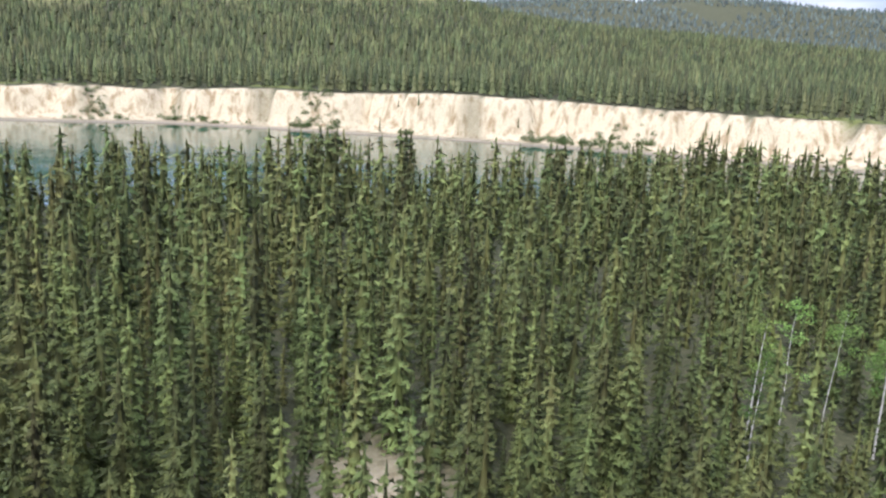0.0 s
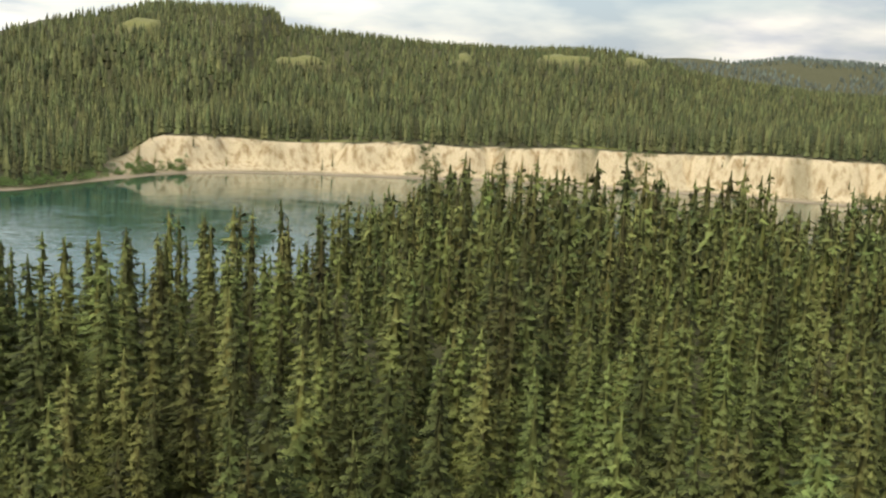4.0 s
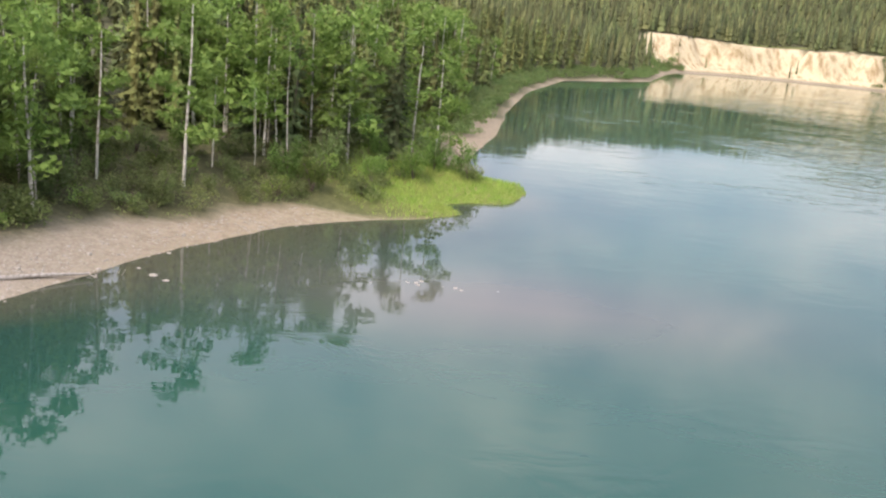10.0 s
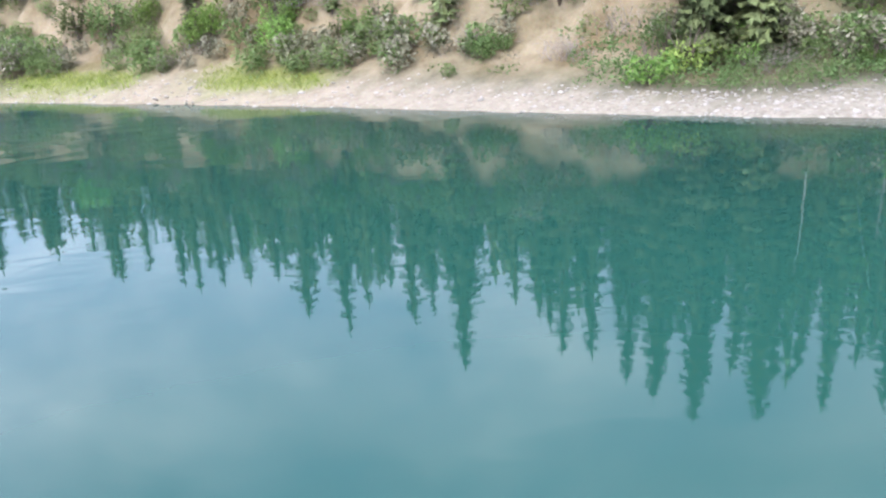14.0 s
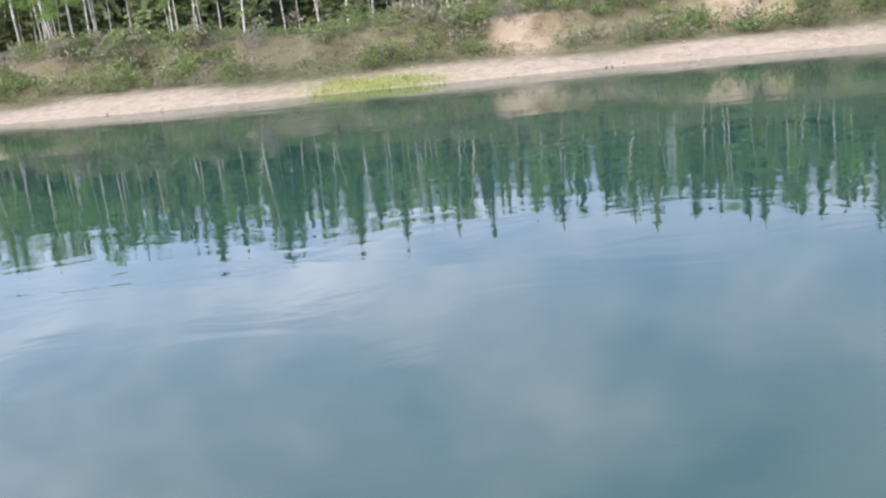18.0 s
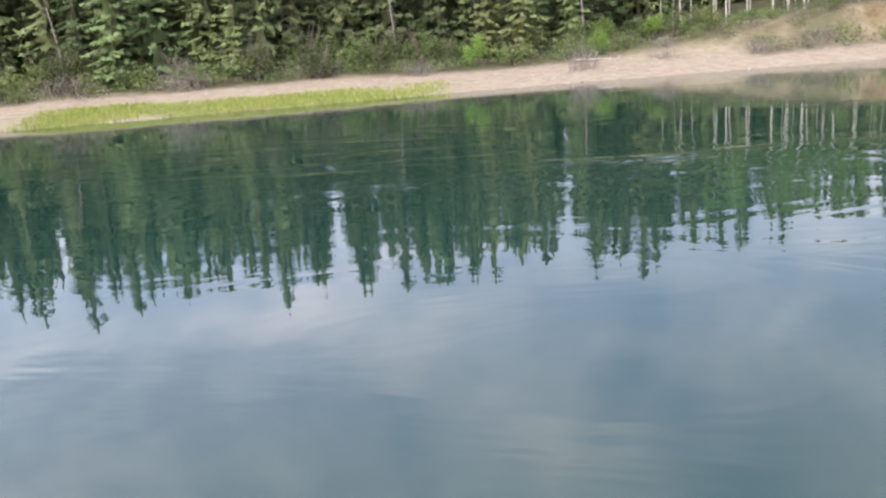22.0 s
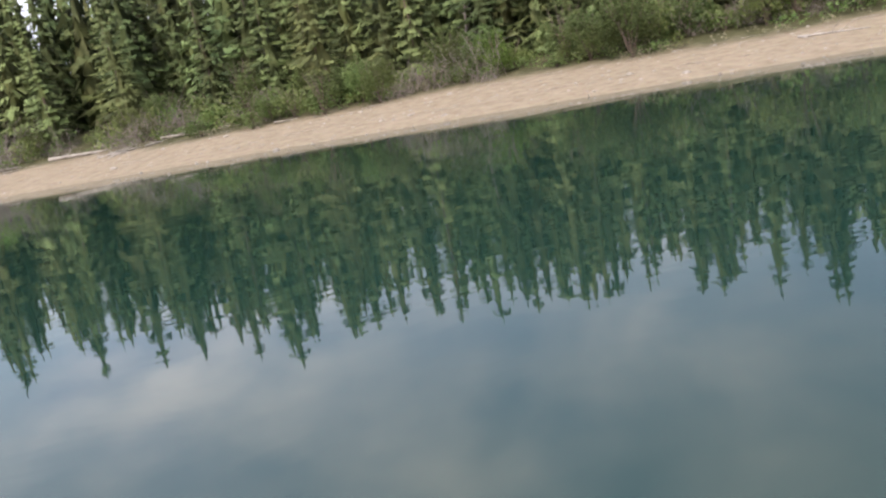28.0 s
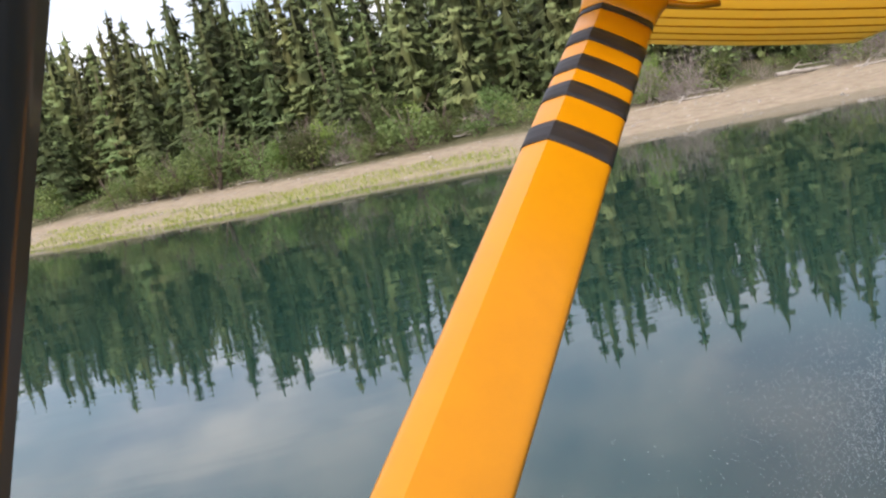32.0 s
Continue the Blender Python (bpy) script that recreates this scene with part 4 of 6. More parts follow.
def aspen_proto(seed, lean, label, leafy=1.0, thick=1.0, limbs=12):
    e = empty("aspen", label, "tree", "aspens on the bank")
    rng = np.random.default_rng(seed)
    H = 10.0
    line = [(lean * H * t * t + rng.uniform(-.06, .06), rng.uniform(-.06, .06), H * t - 0.2 * (t == 0)) for t in (0, .2, .4, .6, .8, 1)]
    part("trunk", mesh_fast("trunk", *tube(line, [r * thick for r in (.11, .095, .08, .06, .04, .015)], 7), [M_BIRCH], smooth=True), e)
    clumps = []
    for i in range(limbs):
        t = rng.uniform(0.36, 0.97)
        base = np.array([lean * H * t * t, 0, H * t])
        a, q = rng.uniform(0, 6.28), rng.uniform(0.5, 1.5) * (1.25 - t)
        tip = base + [math.cos(a) * q * 1.6, math.sin(a) * q * 1.6, rng.uniform(0.3, 0.9)]
        part("limb", mesh_fast("limb", *tube([base, (base + tip) / 2 + [0, 0, .1], tip], [.016, .011, .005], 4), [M_BARK]), e)
        clumps.append(leaves(rng, int(135 * leafy), tip, (1.0, 1.0, 0.55), 0.11))
    clumps.append(leaves(rng, int(120 * leafy), (lean * H, 0, H - 0.2), (0.7, 0.7, 1.0), 0.10))
    part("crown", mesh_fast("crown", *join(clumps), [M_ASPEN]), e)
    return e


def shrub_proto(seed, w, h, n, mat, label, group):
    kind = "alder_bush" if mat is M_ASPEN else "willow_bush"
    e = empty(kind, label, "shrub", group)
    rng = np.random.default_rng(seed)
    stems = []
    for i in range(9):
        a, q = rng.uniform(0, 6.28), rng.uniform(0.3, 0.8) * w
        stems.append(tube([(0, 0, -0.1), (math.cos(a) * q * .4, math.sin(a) * q * .4, h * .45), (math.cos(a) * q, math.sin(a) * q, h * rng.uniform(.7, .95))], [.03, .02, .008], 4))
    part("branchwork", mesh_fast("branchwork", *join(stems), [M_BARK]), e)
    cl = [leaves(rng, n // 4, (math.cos(a) * w * .5, math.sin(a) * w * .5, h * z), (w * .55, w * .55, h * .36), 0.095) for a, z in zip(np.arange(6) * 1.05 + rng.uniform(0, .6, 6), rng.uniform(.24, .64, 6))]
    part("foliage", mesh_fast("foliage", *join(cl), [mat]), e)
    return e


def dead_bush_proto(seed, h, label):
    e = empty("dead_bush", label, "shrub", "bare bushes on the bank")
    rng = np.random.default_rng(seed)
    st = []
    for i in range(56):
        base = np.array([rng.normal() * .55, rng.normal() * .35, -.05])
        reach = np.array([rng.normal() * .6, rng.normal() * .4, h * rng.uniform(.25, 1.0)])
        mid = base + reach * .5 + rng.normal(size=3) * .14 + [0, 0, .08]
        tip = base + reach
        st.append(tube([base, mid, tip], [.014, .009, .003], 3))
        for q in range(3):
            p = mid + (tip - mid) * rng.uniform(0, .8)
            st.append(tube([p, p + rng.normal(size=3) * [.28, .25, .2] + [0, 0, .12]], [.006, .002], 3))
    part("thicket", mesh_fast("thicket", *join(st), [M_TWIG]), e)
    return e


def height_at(x, y):
    return float(land(np.array([x]), np.array([y]))[0][0])


def place_on_bank(protos, xs, ys, sizes, first=True):
    """Copies of the protos on the ground; the protos themselves take the first places."""
    hs = land(np.array(xs), np.array(ys))[0]
    used = set()
    for i, (x, y, z, s) in enumerate(zip(xs, ys, hs, sizes)):
        p = protos[i % len(protos)]
        m = pose(x, y, z - 0.04, RNG.uniform(-3, 3), RNG.uniform(-3, 3), RNG.uniform(0, 360))
        if id(p) not in used:
            used.add(id(p))
            p.matrix_basis = m
            p.scale = (s, s, s)
        else:
            q = copy_thing(p, m)
            q.scale = (s, s, s)


def along(x0, x1, n, dmin, dmax, seed):
    """n spots on the bank between two stations, at a distance from the water."""
    r = np.random.default_rng(seed)
    gx, gy = r.uniform(x1, x0, n * 40), r.uniform(20, 150, n * 40)
    dn = seg_dist(gx, gy, SHORE_N) * np.where(inside(gx, gy, POLY_N), 1, -1)
    k = np.where((dn > dmin) & (dn < dmax))[0]
    out = []
    for i in k:
        if all((gx[i] - gx[j]) ** 2 + (gy[i] - gy[j]) ** 2 > 1.7 ** 2 for j in out):
            out.append(i)
        if len(out) == n:
            break
    return gx[out], gy[out]


# spruces in the front rows
P_SPRUCE = [spruce_proto(21, 0.155, 0.28, "tall narrow green spruce standing on the river bank"),
            spruce_proto(22, 0.185, 0.28, "full-skirted green spruce at the forest edge"),
            spruce_proto(23, 0.13, 0.35, "thin ragged spruce with bare lower trunk"),
            spruce_proto(24, 0.20, 0.28, "broad young spruce above the beach"),
            spruce_proto(25, 0.165, 0.32, "dark spruce with drooping boughs in the bank forest")]
P_NEAR = [spruce_proto(26, 0.13, 0.3, "tall dark spruce with layered drooping boughs beside the beach", True),
          spruce_proto(27, 0.165, 0.3, "full green spruce reaching to the ground by the beach", True),
          spruce_proto(28, 0.105, 0.36, "slim spruce crowded among its neighbours", True)]
sx, sy, ss = [], [], []
for x0, x1, n, a, b, seed, lo, hi in ((-312, -346, 20, 6, 15, 29, .7, 1.1), (-346, -392, 36, 4.6, 14, 2, .85, 1.3)):
    x, y = along(x0, x1, n, a, b, seed)
    sx += list(x); sy += list(y); ss += list(np.random.default_rng(seed).uniform(lo, hi, len(x)))
place_on_bank(P_NEAR, sx, sy, ss)
sx, sy, ss = [], [], []
for x0, x1, n, a, b, seed, lo, hi in ((-286, -312, 16, 8, 20, 1, .75, 1.1), (-388, -412, 10, 8, 16, 30, .7, 1.05), (-406, -420, 6, 5, 8, 56, .4, .62), (-396, -428, 8, 4.6, 8.5, 66, .26, .46), (-392, -470, 28, 14, 26, 3, .85, 1.25),
                                      (-470, -560, 24, 16, 26, 4, .62, .98), (-579, -640, 36, 11, 21, 5, .8, 1.1), (-640, -700, 36, 12, 22, 6, .72, 1.02), (-700, -790, 38, 12, 24, 7, .64, .98)):
    x, y = along(x0, x1, n, a, b, seed)
    sx += list(x); sy += list(y); ss += list(np.random.default_rng(seed).uniform(lo, hi, len(x)))
# and on the bluff of the spit
rb = np.random.default_rng(91)
x, y = rb.uniform(-200, -130, 4000), rb.uniform(50, 125, 4000)
ds = seg_dist(x, y, SHORE_S) * np.where(inside(x, y, POLY_S), 1, -1)
foot = np.where((ds > 2.8) & (ds < 6.8) & (y > 46) & (y < 90) & (vnoise(x, y, 9, 92) > 0.25))[0][:60]
slope = np.where((ds > 8) & (ds < 16) & (y < 100))[0][:10]
sx += list(x[foot]) + list(x[slope]); sy += list(y[foot]) + list(y[slope])
ss += list(rb.uniform(.28, .58, len(foot))) + list(rb.uniform(.12, .3, len(slope)))
place_on_bank(P_SPRUCE, sx, sy, ss)

# the forest behind them: how tall it stands and how far back, by station
TALL = [380, 470, 545, 575, 600, 650, 685, 700, 720, 780], [.95, .86, .88, 1.08, 1.0, .88, .96, 1.0, .92, .85]
BACK = [255, 310, 345, 395, 470, 545, 574, 592, 700, 780], [14, 15, 10, 15, 20, 23, 22, 14, 15, 15]
xa, ya = grid_spots(-560, -255, 24, 140, 2.7)
xb, yb = grid_spots(-840, -560, 50, 190, 2.3)
x, y = np.append(xa, xb), np.append(ya, yb)
h, sand, pale, grass, dn, ds = land(x, y)
front = np.interp(-x, *BACK)
k = (dn > front) & (dn < front + np.where(x < -560, 11, np.where(x < -400, 14, 22))) & (RNG.uniform(0, 1, len(x)) < np.where(x > -325, 0.7, 0.85)) & (y < np.where(x < -640, 175, 130))
x, y, h = x[k], y[k], h[k]
hh = RNG.uniform(10.0, 14.0, len(x)) * np.interp(-x, *TALL)
fr = (dn[k] < front[k] + np.where(x > -330, 9, 5))
cv = fr & (x > -318)
fr &= ~cv
woods("cove_forest", "olive spruces standing behind the grassy tongue of the cove", x[cv], y[cv], h[cv], hh[cv], T_EDGE, POLE, M_COVE, M_BARK)
woods("bank_forest", "edge of the spruce forest standing close behind the river bank", x[fr], y[fr], h[fr], hh[fr], T_EDGE, POLE, M_EDGE, M_BARK)
woods("bank_forest", "inner spruce forest behind the river bank", x[~(fr | cv)], y[~(fr | cv)], h[~(fr | cv)], hh[~(fr | cv)], T_WALL, POLE, M_EDGE, M_BARK)

xa, ya = grid_spots(-840, -385, 40, 230, 3.1)
h, sand, pale, grass, dn, ds = land(xa, ya)
fa = np.interp(-xa, *BACK) + 8
k = (dn > fa) & (dn < fa + 18)
hh = RNG.uniform(9.6, 12.8, k.sum()) * np.interp(-xa[k], *TALL)
woods("bank_forest", "dark depth of the spruce forest", xa[k], ya[k], h[k], hh, T_WALL, None, M_EDGE, M_BARK)

# aspens: the leaning grove by the beach and the row on the bank top
P_ASPEN = [aspen_proto(31, 0.02, "slender white-barked aspen with light green leaves"), aspen_proto(32, 0.16, "leaning white-barked aspen with light crown"),
           aspen_proto(33, -0.08, "thin aspen with sparse leaves", 0.6), aspen_proto(34, 0.06, "pale-trunked aspen on the bank top", 0.8),
           aspen_proto(35, 0.05, "thin white aspen stem with a high crown", 0.7, 0.55, 8), aspen_proto(36, -0.05, "young aspen pole with light leaves", 0.9, 0.45, 8)]
ax, ay, az = [], [], []
for x0, x1, n, a, b, seed, lo, hi in ((-312, -348, 46, 5.4, 14, 8, .75, 1.1), (-272, -300, 14, 9, 17, 9, .8, 1.1), (-296, -314, 7, 8, 16, 36, .5, .9), (-392, -430, 12, 15, 20, 10, .5, .8), (-440, -545, 110, 12.0, 20, 11, .5, .9), (-530, -575, 44, 12.0, 20, 12, .5, .85), (-560, -581, 10, 12, 17, 46, .45, .7), (-365, -390, 8, 8, 14, 13, .5, .8)):
    x, y = along(x0, x1, n, a, b, seed)
    ax += list(x); ay += list(y); az += list(np.random.default_rng(seed).uniform(lo, hi, len(x)))
ax += [29.0, 32.5, 35.5, 37.0, 27.0]; ay += [58.0, 60.0, 59.5, 55.0, 53.5]; az += [.92, .98, .95, .9, .8]
place_on_bank(P_ASPEN, ax, ay, az)
# a few lean far out over the bushes
P_LEAN = aspen_proto(37, 0.42, "white aspen leaning far over the bushes by the beach", 0.8, 0.8, 9)
for i, (x, y, s, turn) in enumerate(((-336.5, 37.2, .75, 8), (-334.2, 37.8, .8, -12), (-333.0, 38.6, .62, 25), (-331.0, 38.2, .9, 5), (-338.4, 39.0, .7, -5), (-329.5, 39.5, .6, 160))):
    m = pose(x, y, height_at(x, y) - 0.05, 0, 0, turn)
    q = copy_thing(P_LEAN, m) if i else P_LEAN
    q.matrix_basis = m
    q.scale = (s, s, s)

# shrubs
P_GREEN = [shrub_proto(41, 1.3, 2.2, 420, M_ASPEN, "bright green leafy alder bush at the back of the beach", "green bushes by the beach"),
           shrub_proto(42, 1.0, 1.6, 320, M_ASPEN, "low bright green bush beside the sand", "green bushes by the beach")]
gx, gy, gs = [], [], []
for x0, x1, n, a, b, seed in ((-280, -318, 38, 4.6, 13, 32), (-312, -362, 50, 2.0, 6, 14), (-362, -395, 22, 2.3, 7, 15), (-430, -500, 8, 7, 11, 16), (-716, -740, 8, 11, 14, 17)):
    x, y = along(x0, x1, n, a, b, seed)
    gx += list(x); gy += list(y); gs += list(np.random.default_rng(seed).uniform(.6, 1.25, len(x)))
place_on_bank(P_GREEN, gx, gy, gs)
P_TALL = [shrub_proto(46, 1.5, 3.6, 1500, M_ASPEN, "tall fresh green alder thicket in front of the aspens", "green bushes by the beach"),
          shrub_proto(47, 1.2, 2.8, 1100, M_ASPEN, "rounded bright green alder bush behind the beach", "green bushes by the beach"),
          shrub_proto(48, 1.3, 3.0, 1000, M_SHRUB, "tall dull green willow at the forest edge", "willow bushes")]
gx, gy, gs = [], [], []
for x0, x1, n, a, b, seed in ((-314, -354, 34, 3.2, 8.0, 47), (-276, -316, 48, 5, 14, 48), (-356, -384, 8, 5, 9, 49), (-405, -424, 17, 3.8, 7.5, 51), (-452, -482, 7, 7, 10, 52), (-574, -596, 9, 9.5, 13, 50), (-625, -640, 5, 10, 13, 53), (-640, -690, 14, 10, 13.5, 54), (-690, -745, 12, 11, 14.5, 55)):
    x, y = along(x0, x1, n, a, b, seed)
    gx += list(x); gy += list(y); gs += list(np.random.default_rng(seed).uniform(.55, 1.05, len(x)) * (1.25 if x0 > -300 else 1 if x0 > -400 else 1.1 if x0 == -405 else .75))
gx += [-469.6, -466.9, -463.6, -460.2]; gy += [54.6, 54.2, 54.4, 54.3]; gs += [.85, .75, .95, .95]
place_on_bank(P_TALL, gx, gy, gs)
P_OLIVE = [shrub_proto(58, 1.6, 3.4, 1300, M_SHRUB, "tall olive willow spreading at the top of the beach", "willow bushes"),
           shrub_proto(59, 1.3, 2.7, 1000, M_SHRUB, "bushy yellow-green willow behind the sand", "willow bushes")]
gx, gy, gs = [], [], []
for x0, x1, n, a, b, seed in ((-642, -706, 34, 9, 12.5, 57), (-706, -750, 16, 9.5, 13, 58), (-596, -640, 8, 10, 13, 59)):
    x, y = along(x0, x1, n, a, b, seed)
    gx += list(x); gy += list(y); gs += list(np.random.default_rng(seed).uniform(.7, 1.15, len(x)))
place_on_bank(P_OLIVE, gx, gy, gs)
P_WILLOW = [shrub_proto(43, 1.5, 1.9, 420, M_SHRUB, "dull olive willow bush on the bank", "willow bushes"),
            shrub_proto(44, 1.1, 1.2, 300, M_SHRUB, "low grey-green willow bush beside the beach", "willow bushes"),
            shrub_proto(45, 1.2, 2.4, 380, M_SHRUB, "upright willow bush with yellowing leaves", "willow bushes")]
gx, gy, gs = [], [], []
for x0, x1, n, a, b, seed in ((-272, -300, 14, 4.5, 11, 18), (-300, -316, 22, 5, 14, 31), (-378, -440, 50, 3.8, 11, 19), (-440, -560, 56, 4.2, 8, 20), (-440, -560, 26, 10, 15, 35), (-560, -640, 32, 9, 13, 21), (-640, -700, 30, 8, 12.5, 22), (-700, -770, 34, 9, 13.5, 23)):
    x, y = along(x0, x1, n, a, b, seed)
    gx += list(x); gy += list(y); gs += list(np.random.default_rng(seed).uniform(.55, 1.2, len(x)))
x, y = along(-722, -741, 18, 8.8, 13, 37)
gx += list(x); gy += list(y); gs += list(np.random.default_rng(37).uniform(1.1, 1.8, len(x)))
x, y = along(-596, -700, 34, 10, 14, 39)
gx += list(x); gy += list(y); gs += list(np.random.default_rng(39).uniform(.9, 1.6, len(x)))
x, y = along(-741, -775, 14, 9.5, 14, 40)
gx += list(x); gy += list(y); gs += list(np.random.default_rng(40).uniform(1.0, 1.7, len(x)))
x, y = along(-694, -702, 4, 11, 14, 38)
gx += list(x); gy += list(y); gs += [1.7, 1.5, 1.4, 1.2][:len(x)]
rb2 = np.random.default_rng(93)
x, y = rb2.uniform(-190, -125, 3000), rb2.uniform(34, 150, 3000)
ds = seg_dist(x, y, SHORE_S) * np.where(inside(x, y, POLY_S), 1, -1)
k = np.where(((ds > 2.6) & (ds < 7.5) & (y > 44)) | ((ds > 12) & (y < 66) & (x < -159 - .475 * (63 - y))) | ((ds > 7.5) & (ds < 12) & (vnoise(x, y, 6, 94) > .68)))[0]
keep = []
for i in k:
    if all((x[i] - x[j]) ** 2 + (y[i] - y[j]) ** 2 > 1.8 ** 2 for j in keep) and len(keep) < 120:
        keep.append(i)
place_on_bank(P_WILLOW, gx, gy, gs)
clump = leaves(np.random.default_rng(65), 420, (0, 0, .8), (1.1, 1.1, .95), .10)
v, f = scatter(*clump, np.stack([x[keep], y[keep], land(x[keep], y[keep])[0]], 1), rb2.uniform(.55, 1.2, len(keep)), rb2.uniform(0, 6.28, len(keep)))
xq, yq = shore_spots(rb2, SHORE_N, 520, 4.8, 15, (-318, -274))
hq, sandq, paleq, grassq, dq, _ = land(xq, yq)
kq = (dq > 4.6) & (yq < 125) & (grassq < .5) & (vnoise(xq, yq, 6, 95) > .3)
vq, fq = scatter(*clump, np.stack([xq[kq], yq[kq], hq[kq]], 1), rb2.uniform(.6, 1.5, kq.sum()), rb2.uniform(0, 6.28, kq.sum()))
xq, yq = shore_spots(rb2, SHORE_N, 150, 3.0, 9.5, (-356, -314))
hq, sandq, paleq, grassq, dq, _ = land(xq, yq)
kq = (dq > 2.8) & (sandq < .6)
vg, fg = scatter(*clump, np.stack([xq[kq], yq[kq], hq[kq]], 1), rb2.uniform(.6, 1.5, kq.sum()), rb2.uniform(0, 6.28, kq.sum()))
xq, yq = shore_spots(rb2, SHORE_N, 380, 2.7, 8.5, (-430, -376))
hq, sandq, paleq, grassq, dq, _ = land(xq, yq)
kq = (dq > 2.6) & (vnoise(xq, yq, 5, 98) > .46)
vb, fb = scatter(*clump, np.stack([xq[kq], yq[kq], hq[kq]], 1), rb2.uniform(.45, 1.25, kq.sum()), rb2.uniform(0, 6.28, kq.sum()))
tagged(new("bank_willows", mesh_fast("bank_willows", vb, fb, [M_SHRUB, M_DRY], np.repeat(rb2.uniform(0, 1, kq.sum()) < .3, len(clump[1])))), "olive willows and brown dead growth on the slope of the sandy bank", "thicket", kind="stuff")
tagged(new("alder_thicket", mesh_fast("alder_thicket", vg, fg, [M_ASPEN])), "lush green alder thicket at the foot of the aspens", "thicket", kind="stuff")
tagged(new("cove_bushes", mesh_fast("cove_bushes", vq, fq, [M_SHRUB])), "dense green willow and alder growth between the sand and the spruces", "thicket", kind="stuff")
tagged(new("bluff_bushes", mesh_fast("bluff_bushes", v, f, [M_SHRUB])), "dull green willow bushes along the foot and top of the sandy bluff", "thicket", kind="stuff")
P_DEAD = [dead_bush_proto(51, 1.8, "bare grey thicket of dead twigs on the bank"), dead_bush_proto(52, 1.1, "low tangle of dead grey twigs")]
gx, gy, gs = [], [], []
for x0, x1, n, a, b, seed in ((-360, -372, 6, 6, 9, 24), (-380, -470, 34, 3.8, 11, 25), (-386, -428, 20, 4.0, 8.5, 68), (-470, -600, 22, 4.5, 11, 26), (-600, -700, 20, 9, 13, 27), (-700, -730, 12, 9.5, 12.5, 28)):
    x, y = along(x0, x1, n, a, b, seed)
    gx += list(x); gy += list(y); gs += list(np.random.default_rng(seed).uniform(.6, 1.15, len(x)))
x, y = along(-590, -735, 26, 9.5, 13, 41)
gx += list(x); gy += list(y); gs += list(np.random.default_rng(41).uniform(1.0, 1.6, len(x)))
gx += [-712.5, -711.2, -710.4, -722.0, -720.4, -703.4, -699.0]; gy += [87.6, 86.9, 88.4, 92.6, 92.0, 84.6, 84.4]; gs += [1.5, 1.3, 1.6, 1.0, .9, .9, 1.2]
place_on_bank(P_DEAD, gx, gy, gs)


# the thickets between the bushes
thick = leaves(np.random.default_rng(63), 130, (0, 0, .75), (1.0, 1.0, .8), .11)
x, y = shore_spots(np.random.default_rng(84), SHORE_N, 2100, 2, 15.5, (-785, -262))
h, sand, pale, grass, dn, ds = land(x, y)
edge = np.interp(-x, [262, 312, 318, 395, 470, 560, 600, 700, 785], [4.2, 4.0, 2.2, 5.2, 7.5, 7.5, 9.2, 8.6, 9.5])
k = (dn > edge) & (dn < edge + 5.5) & (vnoise(x, y, 5, 73) > np.where((x < -386) & (x > -574), .56, .34)) & (pale < .7)
v, f = scatter(*thick, np.stack([x[k], y[k], h[k]], 1), RNG.uniform(.5, 1.25, k.sum()), RNG.uniform(0, 6.28, k.sum()))
x, y = shore_spots(np.random.default_rng(86), SHORE_N, 2100, 3.9, 11, (-572, -392))
h, sand, pale, grass, dn, ds = land(x, y)
k = (dn > 3.8) & (vnoise(x, y, 7, 78) > np.where((x < -482) & (x > -532), .16, .44)) & (pale < .62)
v2, f2 = scatter(*thick, np.stack([x[k], y[k], h[k]], 1), RNG.uniform(.4, 1.1, k.sum()), RNG.uniform(0, 6.28, k.sum()))
h2 = RNG.uniform(0, 1, k.sum()) < .3
tagged(new("bank_brush", mesh_fast("bank_brush", v2, f2, [M_SHRUB, M_DRY], np.repeat(h2, len(thick[1])))), "dense olive and brown brush along the foot of the sandy bank", "thicket", kind="stuff")
tagged(new("willow_thicket", mesh_fast("willow_thicket", v, f, [M_SHRUB])), "grey-green willow thicket along the top of the beach", "thicket", kind="stuff")


# driftwood
def log_thing(x, y, length, turn, r, label, branches=3, tilt=2.0):
    rng = np.random.default_rng(int(abs(x * 7 + y)))
    e = empty("driftwood_log", label, "log", "driftwood on the beach")
    line = [(length * (t - .5), rng.uniform(-.06, .06) * length * .3, r * 0.9) for t in (0, .25, .5, .75, 1)]
    part("stem", mesh_fast("stem", *tube(line, [r, r * .95, r * .8, r * .65, r * .4], 8), [M_DEAD], smooth=True), e)
    for i in range(branches):
        t = rng.uniform(-.4, .45) * length
        part("branch", mesh_fast("branch", *tube([(t, 0, r), (t + rng.uniform(.1, .6), rng.uniform(-.7, .7), r + rng.uniform(.1, .6))], [r * .3, r * .1], 5), [M_DEAD]), e)
    e.matrix_basis = pose(x, y, height_at(x, y) - r * 0.25, 0, tilt, turn)
    return e


